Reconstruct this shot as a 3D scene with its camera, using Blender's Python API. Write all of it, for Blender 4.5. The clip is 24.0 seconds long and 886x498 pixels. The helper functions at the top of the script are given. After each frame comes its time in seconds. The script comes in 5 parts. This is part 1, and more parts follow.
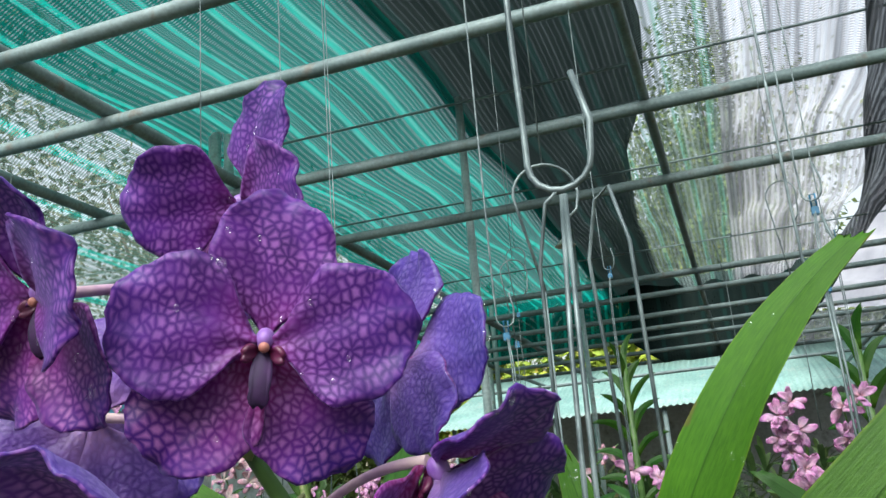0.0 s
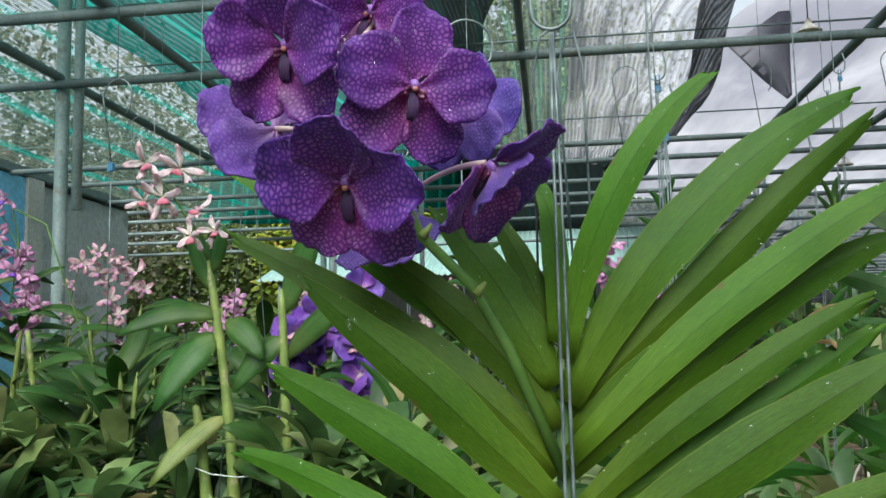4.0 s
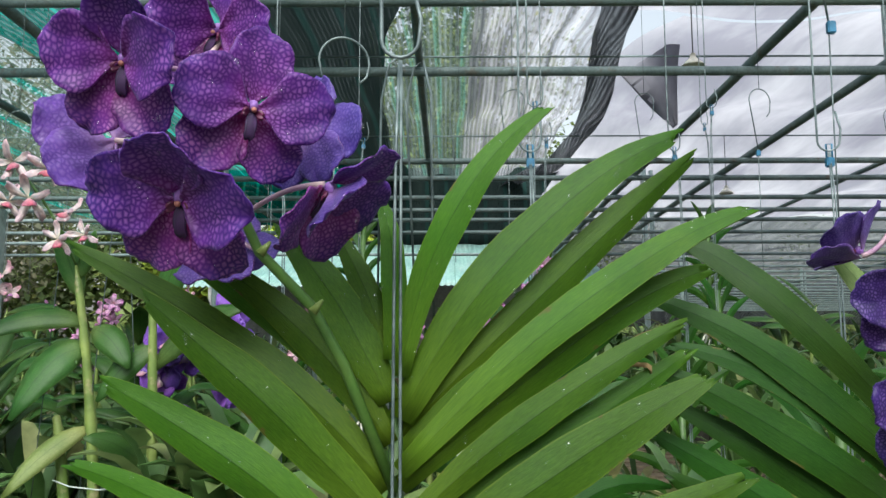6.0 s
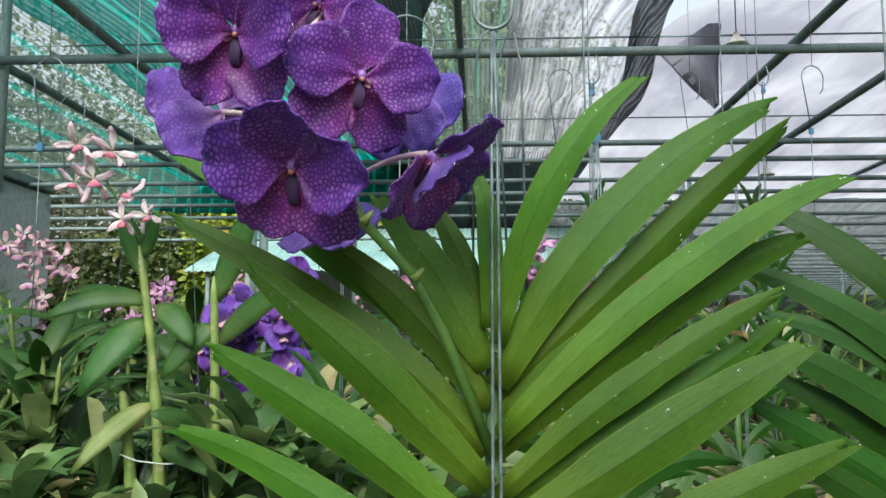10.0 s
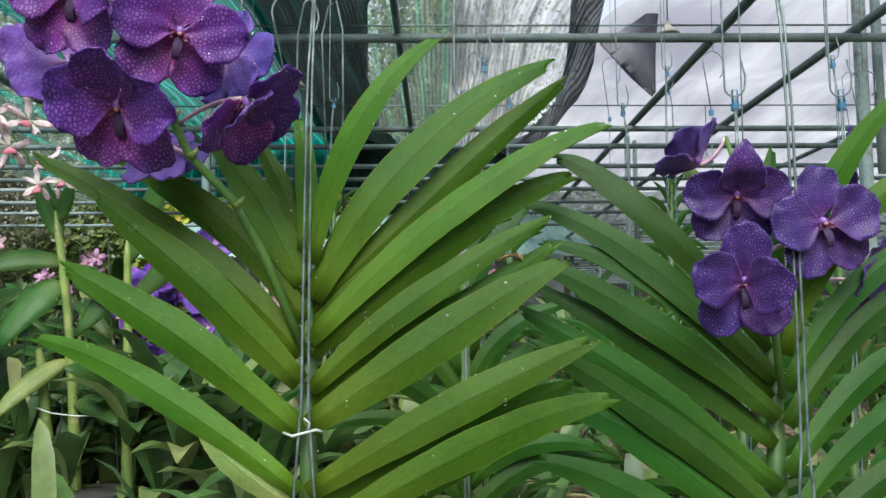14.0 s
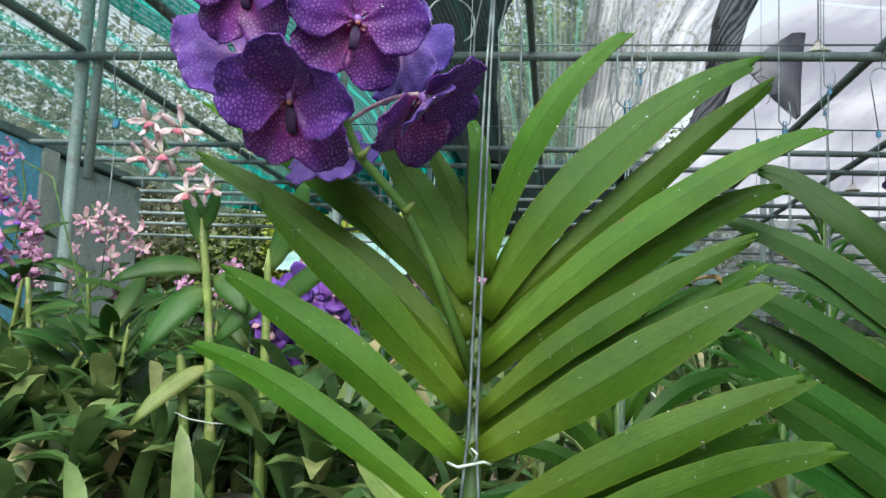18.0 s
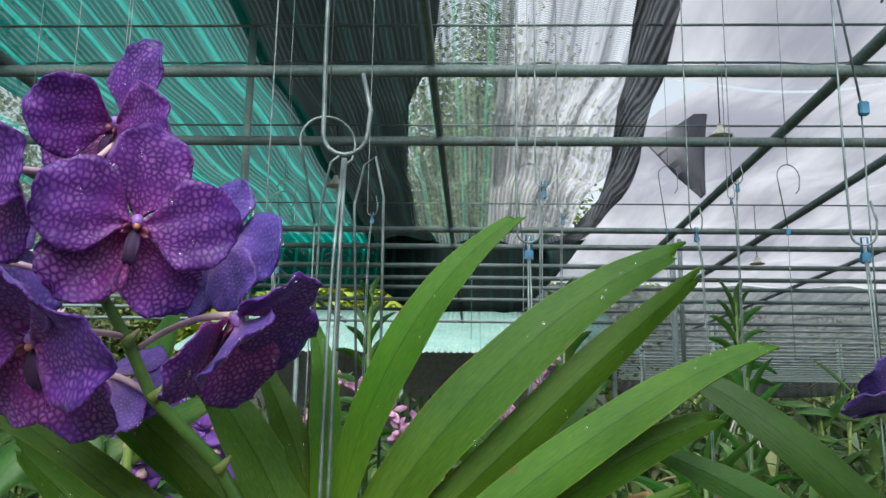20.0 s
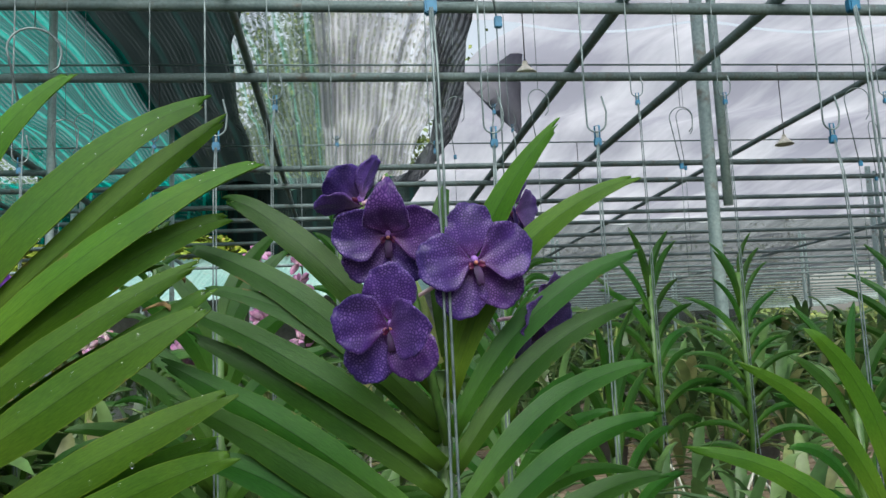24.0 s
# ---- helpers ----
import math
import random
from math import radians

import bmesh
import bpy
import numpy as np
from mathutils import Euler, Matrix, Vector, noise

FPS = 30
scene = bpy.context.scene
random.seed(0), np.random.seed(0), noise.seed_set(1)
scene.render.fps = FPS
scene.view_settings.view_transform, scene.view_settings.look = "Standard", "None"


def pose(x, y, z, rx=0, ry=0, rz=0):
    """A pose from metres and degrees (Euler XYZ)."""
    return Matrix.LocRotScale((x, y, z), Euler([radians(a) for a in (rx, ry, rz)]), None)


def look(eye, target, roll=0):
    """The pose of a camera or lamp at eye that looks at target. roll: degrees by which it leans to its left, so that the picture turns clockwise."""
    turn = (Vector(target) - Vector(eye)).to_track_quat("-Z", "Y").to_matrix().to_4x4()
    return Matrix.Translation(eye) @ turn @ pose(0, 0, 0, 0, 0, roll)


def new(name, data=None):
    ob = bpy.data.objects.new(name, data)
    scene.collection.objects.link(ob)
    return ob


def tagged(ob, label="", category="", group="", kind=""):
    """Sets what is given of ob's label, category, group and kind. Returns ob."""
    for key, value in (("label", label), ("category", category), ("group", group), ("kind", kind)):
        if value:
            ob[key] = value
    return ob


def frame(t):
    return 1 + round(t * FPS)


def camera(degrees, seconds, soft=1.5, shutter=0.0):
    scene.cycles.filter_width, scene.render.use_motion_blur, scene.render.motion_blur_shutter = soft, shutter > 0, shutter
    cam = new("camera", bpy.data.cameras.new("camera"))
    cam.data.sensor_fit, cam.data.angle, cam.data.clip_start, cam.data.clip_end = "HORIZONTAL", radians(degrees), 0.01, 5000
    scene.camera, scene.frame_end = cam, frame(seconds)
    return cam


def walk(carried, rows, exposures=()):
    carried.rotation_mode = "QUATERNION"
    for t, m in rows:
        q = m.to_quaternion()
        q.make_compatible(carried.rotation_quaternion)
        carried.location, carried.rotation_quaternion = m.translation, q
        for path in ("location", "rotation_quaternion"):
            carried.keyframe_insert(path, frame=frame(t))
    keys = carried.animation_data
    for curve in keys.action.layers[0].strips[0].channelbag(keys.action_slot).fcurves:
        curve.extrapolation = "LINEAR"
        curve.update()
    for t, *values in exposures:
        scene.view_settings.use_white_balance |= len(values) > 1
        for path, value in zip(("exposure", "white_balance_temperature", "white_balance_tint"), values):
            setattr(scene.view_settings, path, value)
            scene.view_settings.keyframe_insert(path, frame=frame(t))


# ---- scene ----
cam = camera(54.9, 24.0)

PATH = [
    (0, (1.879, 1.904, 1.194), (1.278, 3.73, 1.745), -4.9),
    (0.5, (1.86, 1.901, 1.187), (1.346, 3.749, 1.751), -4.0),
    (1, (1.864, 1.889, 1.177), (1.328, 3.739, 1.717), -1.6),
    (1.5, (1.841, 1.863, 1.155), (1.344, 3.712, 1.732), -4.6),
    (2, (1.872, 1.775, 1.14), (1.324, 3.675, 1.438), -0.2),
    (2.5, (1.928, 1.7, 1.105), (1.401, 3.613, 1.358), -2.5),
    (4.5, (1.803, 1.685, 1.108), (1.673, 3.669, 1.326), -0.3),
    (5, (1.818, 1.675, 1.108), (1.78, 3.661, 1.339), -0.0),
    (5.5, (1.842, 1.666, 1.112), (1.835, 3.652, 1.349), 0.3),
    (6, (1.859, 1.676, 1.11), (1.851, 3.661, 1.356), -0.1),
    (6.5, (1.857, 1.689, 1.103), (1.837, 3.675, 1.34), 0.3),
    (7, (1.844, 1.682, 1.099), (1.788, 3.669, 1.326), 0.3),
    (7.5, (1.818, 1.678, 1.096), (1.74, 3.664, 1.321), -0.0),
    (8, (1.775, 1.691, 1.096), (1.696, 3.68, 1.294), 1.0),
    (8.5, (1.745, 1.697, 1.097), (1.71, 3.687, 1.286), 1.8),
    (9, (1.759, 1.676, 1.097), (1.734, 3.665, 1.303), 1.1),
    (9.5, (1.782, 1.668, 1.105), (1.74, 3.657, 1.315), 0.6),
    (11.5, (1.918, 1.717, 1.053), (1.703, 3.695, 1.262), -1.1),
    (12, (1.894, 1.737, 1.042), (1.824, 3.73, 1.197), -1.8),
    (12.5, (1.862, 1.726, 1.042), (1.922, 3.72, 1.174), -1.0),
    (13, (1.849, 1.696, 1.044), (1.986, 3.686, 1.195), -0.1),
    (14, (1.923, 1.580, 1.050), (1.932, 3.571, 1.236), -0.2),
    (14.5, (1.944, 1.591, 1.060), (1.777, 3.568, 1.314), 1.9),
    (15, (1.962, 1.579, 1.054), (1.717, 3.544, 1.329), 0.4),
    (15.5, (1.952, 1.585, 1.048), (1.656, 3.544, 1.322), -0.3),
    (16, (1.917, 1.675, 1.044), (1.618, 3.64, 1.268), 0.8),
    (17, (1.895, 1.663, 1.055), (1.611, 3.631, 1.267), 2.6),
    (18, (1.879, 1.637, 1.05), (1.613, 3.606, 1.28), 2.7),
    (18.5, (1.909, 1.682, 1.106), (1.705, 3.652, 1.383), 2.1),
    (19, (1.905, 1.761, 1.152), (1.824, 3.729, 1.496), 1.0),
    (19.5, (1.9, 1.765, 1.159), (1.831, 3.729, 1.528), 1.1),
    (21.5, (1.909, 1.734, 1.162), (1.806, 3.679, 1.614), -0.6),
    (22, (1.954, 1.686, 1.152), (1.912, 3.634, 1.602), -1.8),
    (22.3, (2.001, 1.677, 1.143), (1.997, 3.628, 1.586), -2.0),
    (22.6, (2.036, 1.659, 1.124), (2.101, 3.612, 1.552), -2.5),
    (23, (2.085, 1.626, 1.092), (2.222, 3.588, 1.453), -2.3),
    (23.2, (2.099, 1.623, 1.072), (2.267, 3.588, 1.4), -2.8),
    (23.5, (2.104, 1.618, 1.064), (2.316, 3.586, 1.353), -2.7),
    (24, (2.1, 1.602, 1.054), (2.34, 3.569, 1.323), -2.5),
]
walk(cam, [(t, look(eye, target, roll)) for t, eye, target, roll in PATH], exposures=[(0.0, 0.75, 6200, 7), (1.0, 0.7, 6200, 7), (2.0, 0.92, 6200, 7), (2.5, 0.85, 6200, 7), (4.5, 0.52, 6200, 7), (7.0, 0.62, 6200, 7), (9.0, 0.62, 6200, 7), (11.5, 0.84, 6200, 7), (12.0, 0.86, 6200, 7), (13.0, 0.72, 6200, 7), (14.5, 0.62, 6200, 7), (16.0, 0.8, 6200, 7), (17.0, 0.8, 6200, 7), (19.5, 0.56, 6200, 7), (21.5, 0.36, 6200, 7), (24.0, 0.45, 6200, 7)])

# ---------- world and light ----------
world = bpy.data.worlds.new("sky_world")
scene.world = world
world.use_nodes = True
wn = world.node_tree.nodes
wl = world.node_tree.links
wn.clear()
sky = wn.new("ShaderNodeTexSky")
sky.sky_type = 'NISHITA'
sky.sun_disc = False
sky.sun_elevation = radians(47)
sky.sun_rotation = radians(186)
sky.air_density = 1.6
sky.dust_density = 5.0
bgn = wn.new("ShaderNodeBackground")
bgn.inputs["Strength"].default_value = 0.165
won = wn.new("ShaderNodeOutputWorld")
haze = wn.new("ShaderNodeHueSaturation")
haze.inputs["Saturation"].default_value = 0.35
wl.new(sky.outputs[0], haze.inputs["Color"])
wl.new(haze.outputs[0], bgn.inputs[0])
wl.new(bgn.outputs[0], won.inputs[0])

sun_data = bpy.data.lights.new("sun", 'SUN')
sun_data.energy = 2.2
sun_data.angle = radians(50)
sun_data.color = (1.0, 0.97, 0.92)
sun = new("sun", sun_data)
sun.matrix_world = look((1.15, -4.0, 7.6), (1.8, 2.2, 1.0))


# ---------- materials ----------
def nodes_of(name):
    m = bpy.data.materials.new(name)
    m.use_nodes = True
    nt = m.node_tree
    nt.nodes.clear()
    return m, nt.nodes, nt.links


def ramp(nd, stops):
    r = nd.new("ShaderNodeValToRGB")
    e = r.color_ramp.elements
    e[0].position, e[0].color = stops[0][0], (*stops[0][1], 1)
    e[1].position, e[1].color = stops[1][0], (*stops[1][1], 1)
    for pos, col in stops[2:]:
        k = e.new(pos)
        k.color = (*col, 1)
    return r


def noise_tex(nd, ln, scale, coord, detail=4.0, rough=0.55):
    n = nd.new("ShaderNodeTexNoise")
    n.inputs["Scale"].default_value = scale
    n.inputs["Detail"].default_value = detail
    n.inputs["Roughness"].default_value = rough
    ln.new(coord, n.inputs["Vector"])
    return n


def mix_col(nd, ln, fac, a, b, mode='MIX'):
    m = nd.new("ShaderNodeMix")
    m.data_type = 'RGBA'
    m.blend_type = mode
    for sock, v in ((0, fac), (6, a), (7, b)):
        if isinstance(v, (int, float)):
            m.inputs[sock].default_value = v
        elif isinstance(v, tuple):
            m.inputs[sock].default_value = (*v, 1)
        else:
            ln.new(v, m.inputs[sock])
    return m.outputs[2]


def math_node(nd, ln, op, a, b=0.0):
    m = nd.new("ShaderNodeMath")
    m.operation = op
    for k, v in ((0, a), (1, b)):
        if isinstance(v, (int, float)):
            m.inputs[k].default_value = v
        else:
            ln.new(v, m.inputs[k])
    return m.outputs[0]


def surface(name, c1, c2, scale=8.0, rough=0.6, metal=0.0, bump=0.1, fine=60.0, c3=None):
    """Plain procedural surface: two tones in patches, fine grain, light relief."""
    m, nd, ln = nodes_of(name)
    tc = nd.new("ShaderNodeTexCoord").outputs["Object"]
    n1 = noise_tex(nd, ln, scale, tc)
    n2 = noise_tex(nd, ln, fine, tc, 3)
    r = ramp(nd, [(0.35, c1), (0.65, c2)])
    ln.new(n1.outputs[0], r.inputs[0])
    col = r.outputs[0]
    if c3:
        r3 = ramp(nd, [(0.58, (0, 0, 0)), (0.7, (1, 1, 1))])
        n3 = noise_tex(nd, ln, scale * 2.7, tc, 6)
        ln.new(n3.outputs[0], r3.inputs[0])
        col = mix_col(nd, ln, r3.outputs[0], col, c3)
    r2 = ramp(nd, [(0.3, (0.78, 0.78, 0.78)), (0.7, (1.12, 1.12, 1.12))])
    ln.new(n2.outputs[0], r2.inputs[0])
    col = mix_col(nd, ln, 1.0, col, r2.outputs[0], 'MULTIPLY')
    p = nd.new("ShaderNodeBsdfPrincipled")
    ln.new(col, p.inputs["Base Color"])
    p.inputs["Roughness"].default_value = rough
    p.inputs["Metallic"].default_value = metal
    b = nd.new("ShaderNodeBump")
    b.inputs["Strength"].default_value = bump
    b.inputs["Distance"].default_value = 0.004
    ln.new(n2.outputs[0], b.inputs["Height"])
    ln.new(b.outputs[0], p.inputs["Normal"])
    o = nd.new("ShaderNodeOutputMaterial")
    ln.new(p.outputs[0], o.inputs[0])
    return m


def leaf_material(name, dark, light, yellow, rough=0.38, trans=0.3):
    """Strap leaf: long veins down the blade, patches, thin waxy gloss, some light shining through."""
    m, nd, ln = nodes_of(name)
    uv = nd.new("ShaderNodeUVMap").outputs[0]
    oi = nd.new("ShaderNodeObjectInfo")
    tc = nd.new("ShaderNodeTexCoord").outputs["Object"]
    mp = nd.new("ShaderNodeMapping")
    mp.inputs["Scale"].default_value = (46, 0.6, 1)
    ln.new(uv, mp.inputs[0])
    veins = noise_tex(nd, ln, 1.0, mp.outputs[0], 3)
    patch = noise_tex(nd, ln, 14.0, tc, 4)
    r = ramp(nd, [(0.3, dark), (0.7, light)])
    ln.new(math_node(nd, ln, 'ADD', math_node(nd, ln, 'MULTIPLY', veins.outputs[0], 0.28), math_node(nd, ln, 'MULTIPLY', patch.outputs[0], 0.72)), r.inputs[0])
    ry = ramp(nd, [(0.55, (0, 0, 0)), (0.8, (0.5, 0.5, 0.5))])
    p2 = noise_tex(nd, ln, 5.0, tc, 5)
    ln.new(p2.outputs[0], ry.inputs[0])
    col = mix_col(nd, ln, ry.outputs[0], r.outputs[0], yellow)
    sep = nd.new("ShaderNodeSeparateXYZ")
    ln.new(uv, sep.inputs[0])
    rib = ramp(nd, [(0.0, (0.5, 0.55, 0.48)), (0.02, (1, 1, 1))])
    ln.new(math_node(nd, ln, 'ABSOLUTE', math_node(nd, ln, 'SUBTRACT', sep.outputs[0], 0.5)), rib.inputs[0])
    col = mix_col(nd, ln, 1.0, col, rib.outputs[0], 'MULTIPLY')
    edge = ramp(nd, [(0.47, (0, 0, 0)), (0.5, (0.5, 0.5, 0.5))])
    ln.new(math_node(nd, ln, 'ABSOLUTE', math_node(nd, ln, 'SUBTRACT', sep.outputs[0], 0.5)), edge.inputs[0])
    col = mix_col(nd, ln, edge.outputs[0], col, yellow)
    brown = ramp(nd, [(0.79, (0, 0, 0)), (0.84, (0.7, 0.7, 0.7))])
    nb = noise_tex(nd, ln, 55.0, tc, 3)
    far = ramp(nd, [(0.3, (0, 0, 0)), (0.48, (0.16, 0.16, 0.16))])
    ln.new(math_node(nd, ln, 'ABSOLUTE', math_node(nd, ln, 'SUBTRACT', sep.outputs[0], 0.5)), far.inputs[0])
    ln.new(math_node(nd, ln, 'ADD', nb.outputs[0], far.outputs[0]), brown.inputs[0])
    col = mix_col(nd, ln, brown.outputs[0], col, (0.13, 0.1, 0.03))
    young = ramp(nd, [(0.02, (0.45, 0.45, 0.45)), (0.35, (0, 0, 0))])
    ln.new(sep.outputs[1], young.inputs[0])
    col = mix_col(nd, ln, young.outputs[0], col, yellow)
    gm = nd.new("ShaderNodeMapping")
    gm.inputs["Scale"].default_value = (26, 30, 1)
    ln.new(uv, gm.inputs[0])
    grain = noise_tex(nd, ln, 1.0, gm.outputs[0], 5, 0.65)
    gr = ramp(nd, [(0.3, (0.72, 0.76, 0.7)), (0.7, (1.2, 1.16, 1.2))])
    ln.new(grain.outputs[0], gr.inputs[0])
    col = mix_col(nd, ln, 1.0, col, gr.outputs[0], 'MULTIPLY')
    hue = nd.new("ShaderNodeHueSaturation")
    ln.new(col, hue.inputs["Color"])
    ln.new(math_node(nd, ln, 'ADD', math_node(nd, ln, 'MULTIPLY', oi.outputs["Random"], 0.02), 0.49), hue.inputs["Hue"])
    ln.new(math_node(nd, ln, 'ADD', math_node(nd, ln, 'MULTIPLY', oi.outputs["Random"], 0.3), 0.82), hue.inputs["Value"])
    p = nd.new("ShaderNodeBsdfPrincipled")
    ln.new(hue.outputs[0], p.inputs["Base Color"])
    p.inputs["Roughness"].default_value = rough
    p.inputs["Specular IOR Level"].default_value = 0.25
    b = nd.new("ShaderNodeBump")
    b.inputs["Strength"].default_value = 0.24
    b.inputs["Distance"].default_value = 0.002
    ln.new(math_node(nd, ln, 'ADD', veins.outputs[0], grain.outputs[0]), b.inputs["Height"])
    ln.new(b.outputs[0], p.inputs["Normal"])
    t = nd.new("ShaderNodeBsdfTranslucent")
    bright = nd.new("ShaderNodeHueSaturation")
    bright.inputs["Hue"].default_value = 0.49
    bright.inputs["Saturation"].default_value = 1.15
    bright.inputs["Value"].default_value = 1.7
    ln.new(hue.outputs[0], bright.inputs["Color"])
    ln.new(bright.outputs[0], t.inputs[0])
    mx = nd.new("ShaderNodeMixShader")
    mx.inputs[0].default_value = trans
    ln.new(p.outputs[0], mx.inputs[1])
    ln.new(t.outputs[0], mx.inputs[2])
    o = nd.new("ShaderNodeOutputMaterial")
    ln.new(mx.outputs[0], o.inputs[0])
    return m


def petal_material(name, deep, mid, spot, throat, cells=11.0, spot_amount=0.85, rough=0.45, trans=0.3, relief=0.3):
    """Netted petal: pale cells on a deep ground, redder at the claw; u runs across, v along."""
    m, nd, ln = nodes_of(name)
    uv = nd.new("ShaderNodeUVMap").outputs[0]
    oi = nd.new("ShaderNodeObjectInfo")
    sep = nd.new("ShaderNodeSeparateXYZ")
    ln.new(uv, sep.inputs[0])
    # cells stand in rows that fan out from the claw
    across = math_node(nd, ln, 'DIVIDE', math_node(nd, ln, 'SUBTRACT', sep.outputs[0], 0.5), math_node(nd, ln, 'ADD', math_node(nd, ln, 'MULTIPLY', sep.outputs[1], 0.55), 0.5))
    comb = nd.new("ShaderNodeCombineXYZ")
    ln.new(math_node(nd, ln, 'MULTIPLY', across, 0.85), comb.inputs[0])
    ln.new(math_node(nd, ln, 'MULTIPLY', sep.outputs[1], 1.25), comb.inputs[1])
    ln.new(math_node(nd, ln, 'MULTIPLY', oi.outputs["Random"], 9.0), comb.inputs[2])
    wob = noise_tex(nd, ln, 5.0, comb.outputs[0], 2)
    add = nd.new("ShaderNodeMixRGB")
    add.blend_type = 'ADD'
    add.inputs[0].default_value = 0.06
    ln.new(comb.outputs[0], add.inputs[1])
    ln.new(wob.outputs[1], add.inputs[2])
    vo = nd.new("ShaderNodeTexVoronoi")
    vo.feature = 'DISTANCE_TO_EDGE'
    vo.voronoi_dimensions = '2D'
    vo.inputs["Scale"].default_value = cells
    vo.inputs["Randomness"].default_value = 0.92
    ln.new(add.outputs[0], vo.inputs["Vector"])
    cell = ramp(nd, [(0.06, (0, 0, 0)), (0.42, (1, 1, 1))])
    ln.new(vo.outputs[0], cell.inputs[0])
    base = ramp(nd, [(0.05, throat), (0.36, mid), (0.9, deep)])
    ln.new(sep.outputs[1], base.inputs[0])
    pn = noise_tex(nd, ln, 2.6, comb.outputs[0], 3)
    pr = ramp(nd, [(0.32, (0.6, 0.6, 0.66)), (0.7, (1.3, 1.22, 1.2))])
    ln.new(pn.outputs[0], pr.inputs[0])
    ground = mix_col(nd, ln, 1.0, base.outputs[0], pr.outputs[0], 'MULTIPLY')
    fade = ramp(nd, [(0.34, (0.22, 0.22, 0.22)), (0.64, (1, 1, 1))])
    n2 = noise_tex(nd, ln, 3.4, comb.outputs[0], 3)
    ln.new(n2.outputs[0], fade.inputs[0])
    fac = math_node(nd, ln, 'MULTIPLY', math_node(nd, ln, 'MULTIPLY', cell.outputs[0], fade.outputs[0]), spot_amount)
    col = mix_col(nd, ln, fac, ground, spot)
    hue = nd.new("ShaderNodeHueSaturation")
    ln.new(col, hue.inputs["Color"])
    ln.new(math_node(nd, ln, 'ADD', math_node(nd, ln, 'MULTIPLY', oi.outputs["Random"], 0.03), 0.485), hue.inputs["Hue"])
    p = nd.new("ShaderNodeBsdfPrincipled")
    ln.new(hue.outputs[0], p.inputs["Base Color"])
    p.inputs["Roughness"].default_value = rough
    p.inputs["Specular IOR Level"].default_value = 0.35
    p.inputs["Sheen Weight"].default_value = 0.25
    p.inputs["Sheen Tint"].default_value = (0.5, 0.45, 0.95, 1)
    b = nd.new("ShaderNodeBump")
    b.inputs["Strength"].default_value = relief
    b.inputs["Distance"].default_value = 0.001
    fine = noise_tex(nd, ln, 9.0, comb.outputs[0], 5)
    ln.new(math_node(nd, ln, 'ADD', math_node(nd, ln, 'MULTIPLY', vo.outputs[0], 0.35), math_node(nd, ln, 'MULTIPLY', fine.outputs[0], 1.0)), b.inputs["Height"])
    ln.new(b.outputs[0], p.inputs["Normal"])
    t = nd.new("ShaderNodeBsdfTranslucent")
    ln.new(hue.outputs[0], t.inputs[0])
    mx = nd.new("ShaderNodeMixShader")
    mx.inputs[0].default_value = trans
    ln.new(p.outputs[0], mx.inputs[1])
    ln.new(t.outputs[0], mx.inputs[2])
    o = nd.new("ShaderNodeOutputMaterial")
    ln.new(mx.outputs[0], o.inputs[0])
    return m


